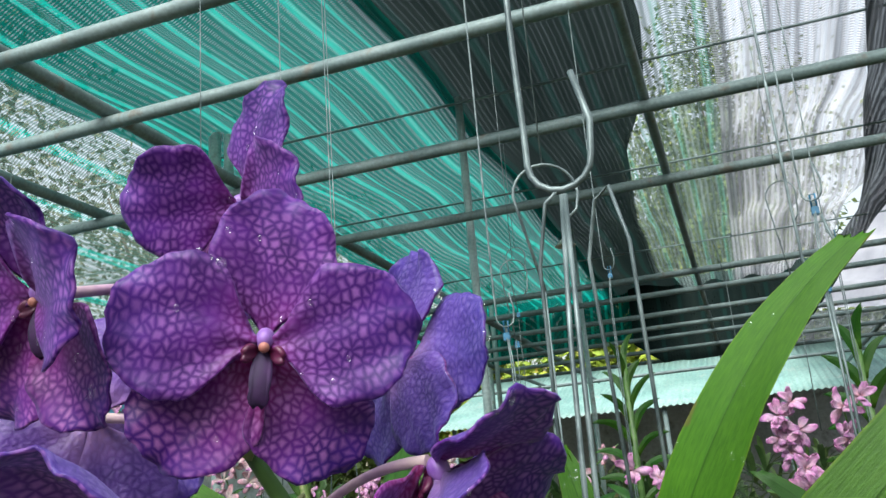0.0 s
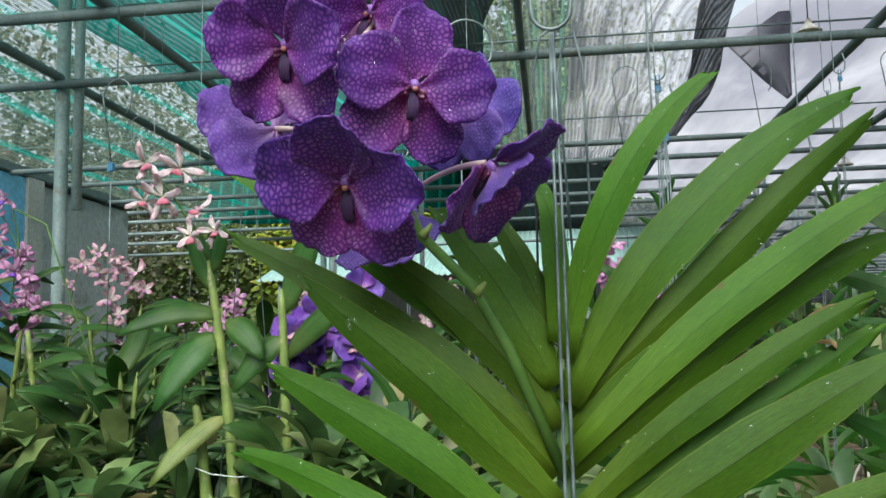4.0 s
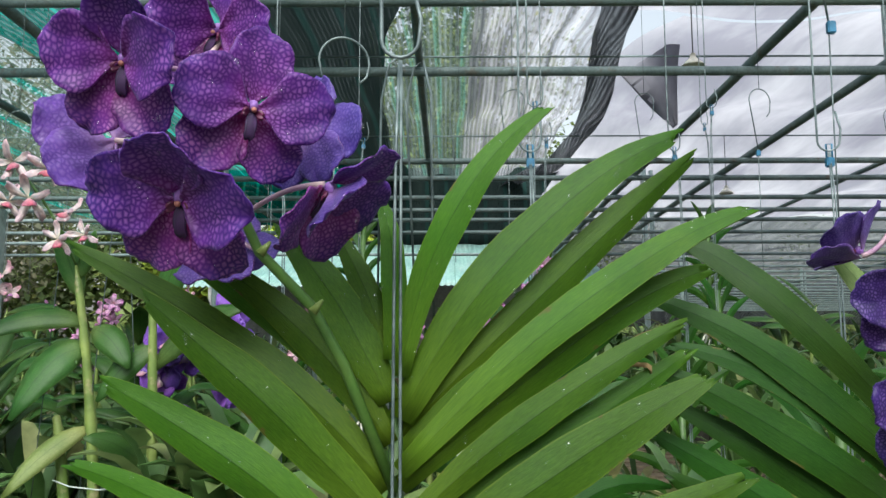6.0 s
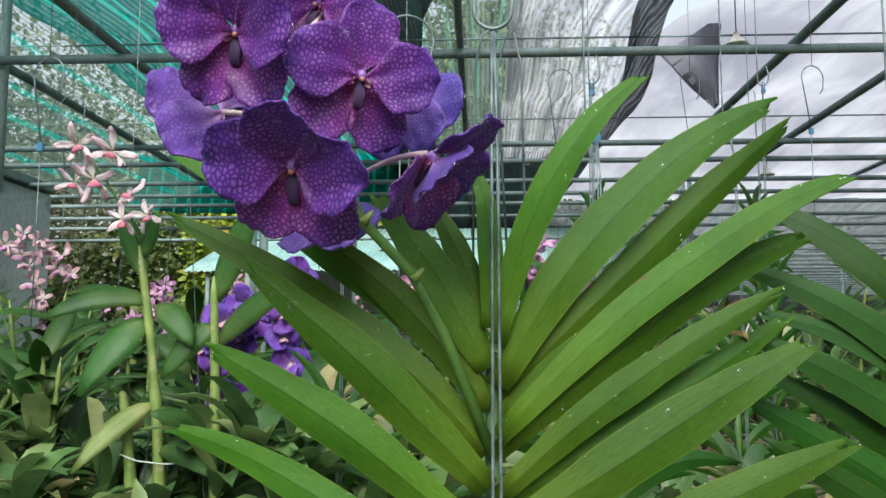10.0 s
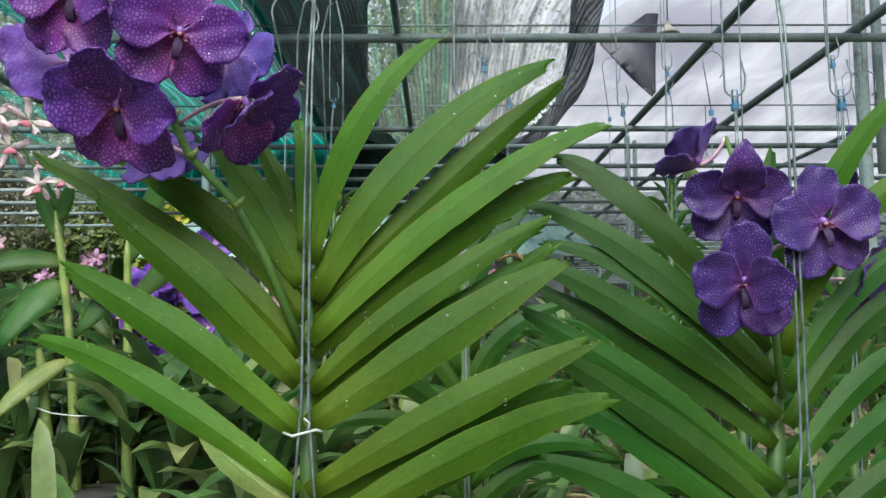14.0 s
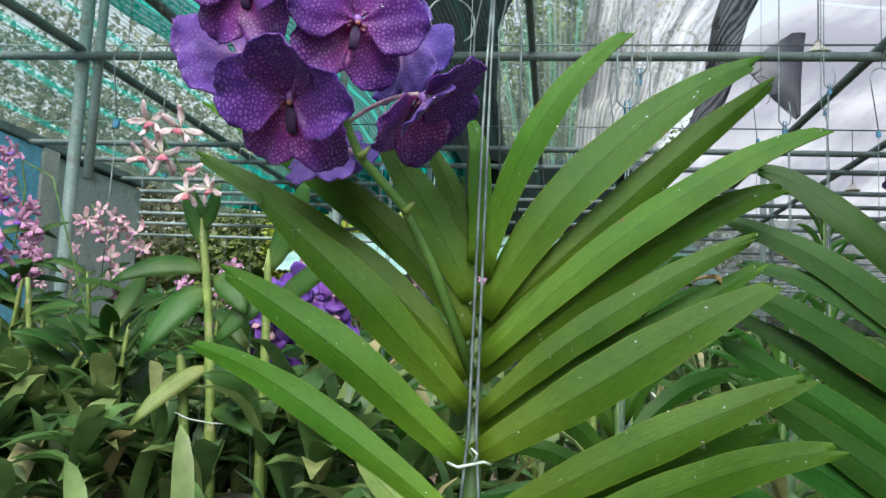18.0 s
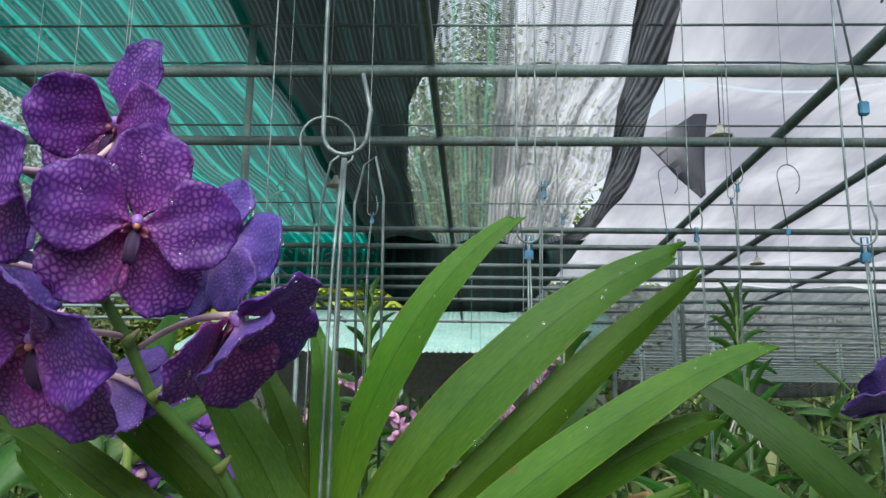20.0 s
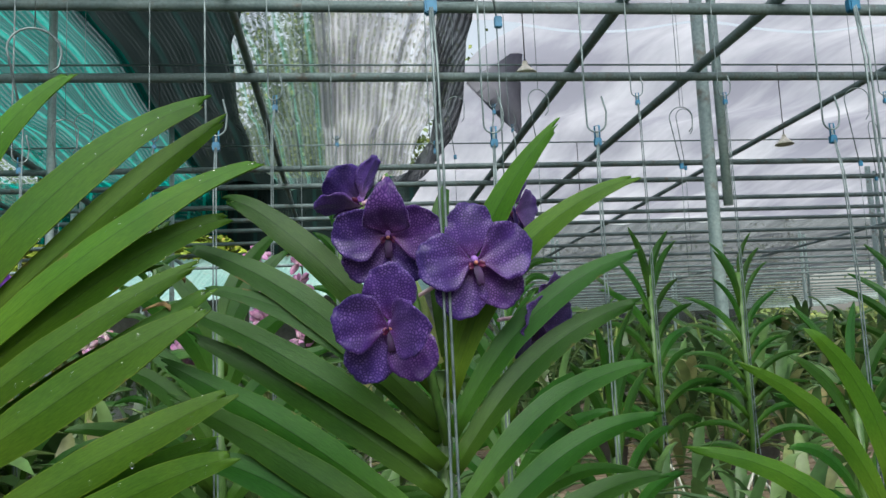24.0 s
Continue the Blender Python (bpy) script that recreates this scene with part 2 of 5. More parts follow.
def net_material(name, col, bright, cover, streak, knit=90.0, trans=0.5, streak_gain=0.4, hems=0.0, knit_gain=0.3, hem_col=None, worn=0.3):
    """Knitted shade cloth: fine rows across, dense bands along its length, sewn hems, open between the threads."""
    m, nd, ln = nodes_of(name)
    tc = nd.new("ShaderNodeTexCoord").outputs["Object"]
    mp = nd.new("ShaderNodeMapping")
    mp.inputs["Scale"].default_value = (streak, 0.35, 1)
    ln.new(tc, mp.inputs[0])
    st = noise_tex(nd, ln, 1.0, mp.outputs[0], 5, 0.6)
    waves = []
    for axis, k, dist in (('Y', knit, 0.5), ('X', knit * 0.55, 0.8)):
        w = nd.new("ShaderNodeTexWave")
        w.wave_type, w.bands_direction = 'BANDS', axis
        w.inputs["Scale"].default_value = k
        w.inputs["Distortion"].default_value = dist
        w.inputs["Detail"].default_value = 1.0
        ln.new(tc, w.inputs["Vector"])
        waves.append(math_node(nd, ln, 'SUBTRACT', w.outputs["Fac"], 0.5))
    patch = noise_tex(nd, ln, 1.3, tc, 4)
    d = math_node(nd, ln, 'MULTIPLY', math_node(nd, ln, 'SUBTRACT', st.outputs[0], 0.5), streak_gain * 3.0)
    d = math_node(nd, ln, 'ADD', d, math_node(nd, ln, 'MULTIPLY', waves[0], knit_gain))
    d = math_node(nd, ln, 'ADD', d, math_node(nd, ln, 'MULTIPLY', waves[1], knit_gain * 0.6))
    d = math_node(nd, ln, 'ADD', d, math_node(nd, ln, 'MULTIPLY', math_node(nd, ln, 'SUBTRACT', patch.outputs[0], 0.5), worn))
    alpha = nd.new("ShaderNodeClamp")
    alpha.inputs[1].default_value = 0.06
    alpha.inputs[2].default_value = 0.998
    ln.new(math_node(nd, ln, 'ADD', d, cover), alpha.inputs[0])
    r = ramp(nd, [(0.35, bright), (0.6, col)])
    ln.new(st.outputs[0], r.inputs[0])
    base = r.outputs[0]
    if hems:
        hw = nd.new("ShaderNodeTexWave")
        hw.wave_type, hw.bands_direction = 'BANDS', 'X'
        hw.inputs["Scale"].default_value = hems
        hw.inputs["Distortion"].default_value = 1.0
        hw.inputs["Detail"].default_value = 1.5
        hw.inputs["Detail Scale"].default_value = 0.4
        ln.new(tc, hw.inputs["Vector"])
        hr = ramp(nd, [(0.86, (0, 0, 0)), (0.97, (1, 1, 1))])
        ln.new(hw.outputs["Fac"], hr.inputs[0])
        base = mix_col(nd, ln, hr.outputs[0], base, hem_col or tuple(min(1.0, c * 1.5 + 0.03) for c in bright))
    df = nd.new("ShaderNodeBsdfDiffuse")
    ln.new(base, df.inputs[0])
    tl = nd.new("ShaderNodeBsdfTranslucent")
    ln.new(base, tl.inputs[0])
    m1 = nd.new("ShaderNodeMixShader")
    m1.inputs[0].default_value = trans
    ln.new(df.outputs[0], m1.inputs[1])
    ln.new(tl.outputs[0], m1.inputs[2])
    tp = nd.new("ShaderNodeBsdfTransparent")
    m2 = nd.new("ShaderNodeMixShader")
    ln.new(alpha.outputs[0], m2.inputs[0])
    ln.new(tp.outputs[0], m2.inputs[1])
    ln.new(m1.outputs[0], m2.inputs[2])
    o = nd.new("ShaderNodeOutputMaterial")
    ln.new(m2.outputs[0], o.inputs[0])
    return m


def leaf_mass(name):
    m, nd, ln = nodes_of(name)
    geo = nd.new("ShaderNodeNewGeometry")
    tc = nd.new("ShaderNodeTexCoord").outputs["Object"]
    r = ramp(nd, [(0.0, (0.036, 0.085, 0.026)), (0.55, (0.09, 0.18, 0.05)), (0.88, (0.17, 0.24, 0.08)), (1.0, (0.32, 0.28, 0.13))])
    ln.new(geo.outputs["Random Per Island"], r.inputs[0])
    n = noise_tex(nd, ln, 30, tc, 3)
    nr = ramp(nd, [(0.3, (0.7, 0.7, 0.7)), (0.7, (1.2, 1.2, 1.2))])
    ln.new(n.outputs[0], nr.inputs[0])
    col = mix_col(nd, ln, 1.0, r.outputs[0], nr.outputs[0], 'MULTIPLY')
    p = nd.new("ShaderNodeBsdfPrincipled")
    ln.new(col, p.inputs["Base Color"])
    p.inputs["Roughness"].default_value = 0.42
    t = nd.new("ShaderNodeBsdfTranslucent")
    ln.new(col, t.inputs[0])
    mx = nd.new("ShaderNodeMixShader")
    mx.inputs[0].default_value = 0.3
    ln.new(p.outputs[0], mx.inputs[1])
    ln.new(t.outputs[0], mx.inputs[2])
    o = nd.new("ShaderNodeOutputMaterial")
    ln.new(mx.outputs[0], o.inputs[0])
    return m


M_LEAF = leaf_material("vanda_leaf", (0.033, 0.113, 0.007), (0.08, 0.195, 0.013), (0.18, 0.275, 0.02), rough=0.42, trans=0.4)
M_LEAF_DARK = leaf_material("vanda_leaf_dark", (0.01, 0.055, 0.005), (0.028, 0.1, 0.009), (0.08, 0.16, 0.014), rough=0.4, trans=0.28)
M_LEAF_DEND = leaf_material("cane_leaf", (0.022, 0.07, 0.016), (0.058, 0.145, 0.03), (0.17, 0.23, 0.07), rough=0.36)
M_LEAF_PALE = leaf_material("pale_leaf", (0.12, 0.2, 0.05), (0.28, 0.36, 0.12), (0.42, 0.4, 0.16))
M_MASS = leaf_mass("mass_leaf")
M_PETAL = petal_material("violet_petal", (0.062, 0.012, 0.21), (0.09, 0.01, 0.2), (0.44, 0.17, 0.6), (0.15, 0.012, 0.16), cells=13.5, spot_amount=0.66, trans=0.34)
M_SEPAL = petal_material("violet_sepal", (0.066, 0.011, 0.2), (0.15, 0.012, 0.17), (0.54, 0.2, 0.55), (0.32, 0.018, 0.13), cells=13.5, spot_amount=0.66, trans=0.34)
M_DARK_PETAL = petal_material("dark_violet_petal", (0.026, 0.007, 0.11), (0.036, 0.007, 0.11), (0.22, 0.12, 0.4), (0.08, 0.01, 0.1), cells=17, spot_amount=0.75)
M_BACK = petal_material("petal_back", (0.085, 0.042, 0.29), (0.115, 0.055, 0.3), (0.27, 0.17, 0.52), (0.34, 0.2, 0.42), cells=13, spot_amount=0.62, rough=0.36, relief=0.8)
M_LIP = surface("lip", (0.012, 0.004, 0.03), (0.035, 0.006, 0.06), 160, 0.75)
M_COLUMN = surface("column", (0.17, 0.06, 0.34), (0.3, 0.16, 0.45), 160, 0.5)
M_CAP = surface("anther_cap", (0.36, 0.13, 0.1), (0.45, 0.25, 0.18), 200, 0.5)
M_THROAT = surface("throat", (0.06, 0.006, 0.035), (0.11, 0.012, 0.05), 150, 0.4)
M_PEDICEL = surface("pedicel", (0.42, 0.24, 0.4), (0.5, 0.38, 0.36), 60, 0.45)
M_STEM = surface("leafy_stem", (0.03, 0.085, 0.012), (0.055, 0.12, 0.02), 30, 0.5)
M_SPIKE = surface("flower_stem", (0.042, 0.115, 0.016), (0.078, 0.165, 0.027), 40, 0.45)
M_PINK = petal_material("pink_petal", (0.5, 0.2, 0.44), (0.6, 0.4, 0.54), (0.66, 0.5, 0.6), (0.5, 0.24, 0.28), cells=5, spot_amount=0.3)
M_BLUSH = petal_material("blush_petal", (0.58, 0.3, 0.38), (0.64, 0.54, 0.54), (0.66, 0.6, 0.57), (0.56, 0.52, 0.34), cells=5, spot_amount=0.35)
M_LILAC = petal_material("lilac_petal", (0.16, 0.06, 0.42), (0.22, 0.08, 0.48), (0.34, 0.2, 0.6), (0.4, 0.25, 0.4), cells=8, spot_amount=0.35)
M_CANE = surface("cane", (0.09, 0.16, 0.03), (0.19, 0.25, 0.06), 18, 0.5, c3=(0.32, 0.29, 0.15))
M_DRY = surface("dry_leaf", (0.24, 0.15, 0.06), (0.42, 0.3, 0.14), 40, 0.8)
M_PIPE = surface("galvanised_pipe", (0.12, 0.175, 0.175), (0.2, 0.265, 0.26), 7, 0.6, 0.1, 0.1, 90, c3=(0.15, 0.15, 0.13))
M_POST = surface("painted_post", (0.27, 0.37, 0.36), (0.4, 0.5, 0.48), 6, 0.55, 0.1, 0.1, 70, c3=(0.26, 0.27, 0.23))
M_WIRE = surface("wire", (0.07, 0.1, 0.105), (0.16, 0.205, 0.205), 60, 0.42, 0.3)
M_CLIP = surface("blue_plastic", (0.01, 0.1, 0.19), (0.02, 0.15, 0.27), 90, 0.5)
M_TIE = surface("tie", (0.32, 0.4, 0.36), (0.5, 0.56, 0.52), 90, 0.25)
M_GROUND = surface("ground", (0.085, 0.078, 0.06), (0.15, 0.135, 0.1), 2.2, 0.9, 0, 0.5, 30, c3=(0.08, 0.12, 0.045))
M_BLUE = surface("blue_panel", (0.2, 0.56, 0.88), (0.25, 0.62, 0.9), 1.2, 0.5, 0, 0.05, 25)
M_GREY = surface("grey_wall", (0.46, 0.5, 0.51), (0.58, 0.61, 0.61), 1.6, 0.8, 0, 0.2, 25, c3=(0.27, 0.28, 0.26))
M_TRIM = surface("wall_trim", (0.5, 0.52, 0.5), (0.62, 0.62, 0.58), 5, 0.7)
M_MINT = surface("mint_sheet", (0.16, 0.3, 0.27), (0.25, 0.4, 0.36), 1.5, 0.5, 0, 0.1, 20, c3=(0.3, 0.38, 0.34))
M_WOOD = surface("bench_wood", (0.2, 0.15, 0.1), (0.33, 0.26, 0.18), 9, 0.85, 0, 0.4, 60)
M_POT = surface("pot", (0.035, 0.035, 0.034), (0.075, 0.073, 0.066), 20, 0.6)
M_ROOT = surface("root", (0.3, 0.32, 0.27), (0.48, 0.48, 0.4), 40, 0.8)
M_LAMP = surface("lamp_shade", (0.75, 0.72, 0.6), (0.85, 0.82, 0.72), 20, 0.4)
M_TREE = surface("tree_leaf", (0.05, 0.1, 0.02), (0.16, 0.22, 0.05), 1.5, 0.6, c3=(0.35, 0.36, 0.06))
M_LIME = surface("lime_leaf", (0.14, 0.22, 0.02), (0.34, 0.42, 0.04), 1.8, 0.6, c3=(0.5, 0.3, 0.08))
M_TREE_DARK = surface("dark_tree_leaf", (0.07, 0.085, 0.04), (0.17, 0.175, 0.095), 1.5, 0.55, c3=(0.42, 0.36, 0.25))
M_TRUNK = surface("bark", (0.1, 0.08, 0.06), (0.2, 0.16, 0.12), 6, 0.9)
M_NET_TEAL = net_material("teal_net", (0.004, 0.11, 0.09), (0.008, 0.155, 0.128), 0.95, 7.0, knit=24, trans=0.56, streak_gain=0.06, hems=2.3, knit_gain=0.36, hem_col=(0.016, 0.36, 0.29), worn=0.14)
M_NET_BLACK = net_material("black_net", (0.016, 0.027, 0.026), (0.028, 0.043, 0.04), 1.07, 9.0, knit=22, trans=0.26, streak_gain=0.07, knit_gain=0.2, hems=1.6, hem_col=(0.022, 0.055, 0.05), worn=0.12)
M_NET_GREY = net_material("grey_net", (0.15, 0.155, 0.17), (0.68, 0.68, 0.71), 0.66, 15.0, knit=18, trans=0.68, streak_gain=0.36, knit_gain=0.6)
M_NET_THIN = net_material("thin_net", (0.1, 0.14, 0.13), (0.34, 0.42, 0.4), 0.5, 9.0, knit=18, trans=0.5, streak_gain=0.2, knit_gain=0.7, hems=2.0, hem_col=(0.2, 0.42, 0.34))
M_NET_HEM = net_material("hem_net", (0.08, 0.09, 0.1), (0.15, 0.165, 0.18), 0.76, 12.0, knit=22, trans=0.5, streak_gain=0.18, knit_gain=0.4)
M_NET_SIDE = net_material("side_net", (0.08, 0.16, 0.13), (0.17, 0.24, 0.19), 0.5, 5.0, knit=20, trans=0.6, streak_gain=0.12, hems=1.4, hem_col=(0.02, 0.42, 0.34), knit_gain=0.5, worn=0.5)
# Film: grey and pale streaks in the colour stand in for shaded wrinkles.
M_FILM = net_material("white_film", (0.33, 0.33, 0.385), (0.61, 0.61, 0.65), 0.96, 1.6, knit=4, trans=0.62, streak_gain=0.05, knit_gain=0.0)


# ---------- mesh helpers ----------
def part(name, bm, material, parent, label=""):
    me = bpy.data.meshes.new(name)
    bm.to_mesh(me)
    bm.free()
    for mat in (material if isinstance(material, (list, tuple)) else [material]):
        me.materials.append(mat)
    ob = new(name, me)
    ob.parent = parent
    if label:
        ob["label"] = label
    return ob


def thing(name, label, category, group="", kind="", at=(0, 0, 0)):
    ob = new(name)
    ob.location = at
    ob.empty_display_size = 0.05
    return tagged(ob, label, category, group, kind)


def smooth(bm):
    for f in bm.faces:
        f.smooth = True
    return bm


def grid_solid(P, th, two_sided=False, keel=None, uvs_of=None):
    """A closed sheet of thickness th over a grid of points; uv u across, v along."""
    bm = bmesh.new()
    uvl = bm.loops.layers.uv.new("UVMap")
    n, k = len(P), len(P[0])
    nor = []
    for i in range(n):
        row = []
        for j in range(k):
            a = P[min(i + 1, n - 1)][j] - P[max(i - 1, 0)][j]
            b = P[i][min(j + 1, k - 1)] - P[i][max(j - 1, 0)]
            c = b.cross(a)
            row.append(c.normalized() if c.length > 1e-12 else Vector((0, -1, 0)))
        nor.append(row)
    F = [[bm.verts.new(P[i][j] + nor[i][j] * th / 2) for j in range(k)] for i in range(n)]
    B = [[bm.verts.new(P[i][j] - nor[i][j] * th / 2) for j in range(k)] for i in range(n)]

    def face(vs, uvs, mi):
        try:
            f = bm.faces.new(vs)
        except ValueError:
            return
        f.material_index = mi
        f.smooth = True
        for lp, uvv in zip(f.loops, uvs):
            lp[uvl].uv = uvv

    def q(i, j):
        return uvs_of[i][j] if uvs_of else (j / (k - 1), i / (n - 1))
    for i in range(n - 1):
        for j in range(k - 1):
            idx = ((i, j), (i, j + 1), (i + 1, j + 1), (i + 1, j))
            face([F[a][b] for a, b in idx], [q(a, b) for a, b in idx], 0)
            idr = idx[::-1]
            face([B[a][b] for a, b in idr], [q(a, b) for a, b in idr], 1 if two_sided else 0)
    if keel is not None:
        for L in (F, B):
            for i in range(n - 1):
                for c in (0, keel, k - 1):
                    e = bm.edges.get((L[i][c], L[i + 1][c]))
                    if e:
                        e.smooth = False
    rim = [(0, j) for j in range(k)] + [(i, k - 1) for i in range(1, n)] + [(n - 1, j) for j in range(k - 2, -1, -1)] + [(i, 0) for i in range(n - 2, 0, -1)]
    for a, b in zip(rim, rim[1:] + rim[:1]):
        face([F[b[0]][b[1]], F[a[0]][a[1]], B[a[0]][a[1]], B[b[0]][b[1]]], [q(*b), q(*a), q(*a), q(*b)], 0)
    return bm


def tube(points, radius, sides=8, radii=None):
    """A round bar along points."""
    bm = bmesh.new()
    pts = [Vector(p) for p in points]
    rings = []
    last = None
    for i, p in enumerate(pts):
        t = (pts[min(i + 1, len(pts) - 1)] - pts[max(i - 1, 0)]).normalized()
        if last is None:
            a = t.orthogonal().normalized()
        else:
            a = (last - t * last.dot(t))
            a = a.normalized() if a.length > 1e-6 else t.orthogonal().normalized()
        last = a
        b = t.cross(a)
        r = radii[i] if radii else radius
        rings.append([bm.verts.new(p + (a * math.cos(2 * math.pi * s / sides) + b * math.sin(2 * math.pi * s / sides)) * r) for s in range(sides)])
    for r1, r2 in zip(rings, rings[1:]):
        for s in range(sides):
            f = bm.faces.new((r1[s], r1[(s + 1) % sides], r2[(s + 1) % sides], r2[s]))
            f.smooth = True
    bm.faces.new(rings[0][::-1])
    bm.faces.new(rings[-1])
    return bm


def box(x0, x1, y0, y1, z0, z1, bevel=0.0):
    bm = bmesh.new()
    bmesh.ops.create_cube(bm, size=1.0)
    for v in bm.verts:
        v.co = Vector(((x0 + x1) / 2 + v.co.x * (x1 - x0), (y0 + y1) / 2 + v.co.y * (y1 - y0), (z0 + z1) / 2 + v.co.z * (z1 - z0)))
    if bevel:
        bmesh.ops.bevel(bm, geom=bm.edges[:], offset=bevel, segments=2, affect='EDGES')
    return bm


def merge(*bms):
    out = bmesh.new()
    for b in bms:
        me = bpy.data.meshes.new("tmp")
        b.to_mesh(me)
        b.free()
        out.from_mesh(me)
        bpy.data.meshes.remove(me)
    return out


def bez(a, b, c, s):
    return a * (1 - s) ** 2 + b * 2 * s * (1 - s) + c * s * s


def strap(base, mid, tip, width, facing=(0, -1, 0), twist=0.0, fold=0.35, th=0.0014, n=12, rng=None, ragged=0.5):
    """A strap leaf through base, mid and tip, folded along its keel, with a blunt, unevenly two-lobed and nibbled tip."""
    base, mid, tip = Vector(base), Vector(mid), Vector(tip)
    ctl = mid * 2 - (base + tip) / 2
    us = (-1, -0.85, -0.5, -0.2, 0.0, 0.2, 0.5, 0.85, 1) if n > 10 else (-1, -0.5, 0.0, 0.5, 1)
    wig = rng.uniform(-1, 1) if rng else 0.0
    ph = rng.uniform(0, 6.28) if rng else 0.0
    nick = [rng.uniform(0, 1) ** 2 if rng else 0.3 for _ in us]
    P = []
    for i in range(n):
        s = i / (n - 1)
        s = s ** 0.9
        p = bez(base, ctl, tip, s)
        t = ((ctl - base) * (1 - s) + (tip - ctl) * s).normalized()
        N = Vector(facing)
        N = (N - t * N.dot(t)).normalized()
        N = Matrix.Rotation(twist * (0.4 + 0.6 * s) + 0.12 * wig * s, 3, t) @ N
        S = t.cross(N)
        w = width * 0.435 * (0.5 + 0.5 * math.sin(math.pi / 2 * min(1, s / 0.45)))
        if s > 0.42:
            w *= max(0.2, 1 - ((s - 0.42) / 0.58) ** 1.7 * 0.78)
        fo = fold * (0.78 - 0.5 * s)
        row = []
        for c, u in enumerate(us):
            h = abs(u)
            e = 1.0 + 0.03 * math.sin(13 * s + ph) * u + 0.02 * math.sin(29 * s + 2 * ph)
            q = p + S * (u * w * e * math.cos(fo * 0.8)) - N * (h ** 1.05 * w * math.sin(fo))
            q += N * (0.06 * w * math.sin(7 * s + 3 * wig + u * 2) + 0.035 * w * math.sin(17 * s + ph) * u) + S * (0.04 * w * math.sin(9 * s + 5 * wig))
            if i == n - 1:
                notch = max(0.0, 1 - abs(u - 0.12 * wig) / 0.45)
                q -= t * (ragged * (0.010 * notch + 0.006 * nick[c]) + 0.008 * max(0.0, u * (1 if wig > 0 else -1)))
            row.append(q)
        P.append(row)
    return grid_solid(P, th, keel=len(us) // 2, uvs_of=[[(0.5 + u / 2, i / (n - 1)) for u in us] for i in range(n)])


def tepal(length, width, claw, cup, wave, curl, rng, n=11, k=9, th=0.0009, tipback=0.0):
    """One round petal in its own axes: x across, y outwards, z to the front."""
    P, U = [], []
    ph = rng.uniform(0, 6.28)
    skew = rng.uniform(-0.05, 0.05)
    for i in range(n):
        b = -1 + 2 * i / (n - 1)
        row, uvr = [], []
        for j in range(k):
            a = -1 + 2 * j / (k - 1)
            dx = a * math.sqrt(1 - b * b / 2)
            dy = b * math.sqrt(1 - a * a / 2)
            s = (dy + 1) / 2
            q = min(1.0, max(0.0, s / 0.42))
            taper = claw + (1 - claw) * q * q * (3 - 2 * q)
            rim = max(0.0, dx * dx + dy * dy - 0.4)
            ang = math.atan2(dy, dx + 1e-6)
            x = dx * width / 2 * taper * (1.0 + rim * (0.035 * math.sin(7 * ang + ph) + 0.02 * math.sin(15 * ang + 2 * ph))) + skew * length * s * s
            y = length * s * (1.0 + rim * (0.03 * math.sin(6 * ang + ph) + 0.018 * math.sin(17 * ang)))
            z = cup * length * (dx * dx) * 0.5 + curl * length * math.sin(math.pi * s * 0.9) * 0.4
            z += wave * length * rim * (math.sin(5.0 * ang + ph) + 0.5 * math.sin(11.0 * ang + 2 * ph)) * 1.1 * s
            z += 0.012 * length * math.sin(8 * dx + 5 * s + ph) + 0.006 * length * math.sin(17 * dx + ph) * s
            z += 0.016 * length * math.exp(-(dx / 0.12) ** 2) * (1 - s)
            z -= tipback * length * max(0.0, s - 0.6) ** 2 * 3.0
            row.append(Vector((x, y, z)))
            uvr.append((0.5 + dx * taper / 2, s))
        P.append(row)
        U.append(uvr)
    return grid_solid(P, th, True, uvs_of=U)


# ---------- setting ----------
PIPE_Z = 2.27
NET_Z = 2.92


def make_ground():
    bm = bmesh.new()
    n = 60
    xs = [-400, -120, -40, -15] + [-8 + i * 0.6 for i in range(n)] + [40, 120, 400]
    ys = [-400, -120, -40, -12] + [-6 + i * 0.6 for i in range(n)] + [50, 150, 600]
    V = [[bm.verts.new((x, y, 0.02 * noise.noise(Vector((x * 1.7, y * 1.7, 0))))) for x in xs] for y in ys]
    for i in range(len(ys) - 1):
        for j in range(len(xs) - 1):
            bm.faces.new((V[i][j], V[i][j + 1], V[i + 1][j + 1], V[i + 1][j]))
    ob = part("ground", smooth(bm), M_GROUND, None)
    tagged(ob, "dark damp earth floor of the shade house", "ground", kind="structure")


make_ground()


def pipe_line(name, a, b, r, label, mat=None, sag=0.0):
    a, b = Vector(a), Vector(b)
    n = 9
    pts = [a.lerp(b, i / (n - 1)) - Vector((0, 0, sag * math.sin(math.pi * i / (n - 1)))) for i in range(n)]
    ob = part(name, tube(pts, r, 10), mat or M_PIPE, None)
    return tagged(ob, label, "pipe", "roof pipes", "structure")


# cross pipes of the hanging frame, one bay after the other
for y in (2.2, 2.64, 3.0, 3.3, 3.69, 4.36, 5.07, 6.70, 7.2, 7.9, 8.45, 8.95, 9.7, 10.45, 11.5):
    near = y < 6
    pipe_line("cross_pipe", (-6.0, y, PIPE_Z + (0.0 if near else -0.005)), (12.0, y, PIPE_Z), 0.0195 if near else 0.0185, "grey galvanised pipe running across the shade house", sag=0.004)
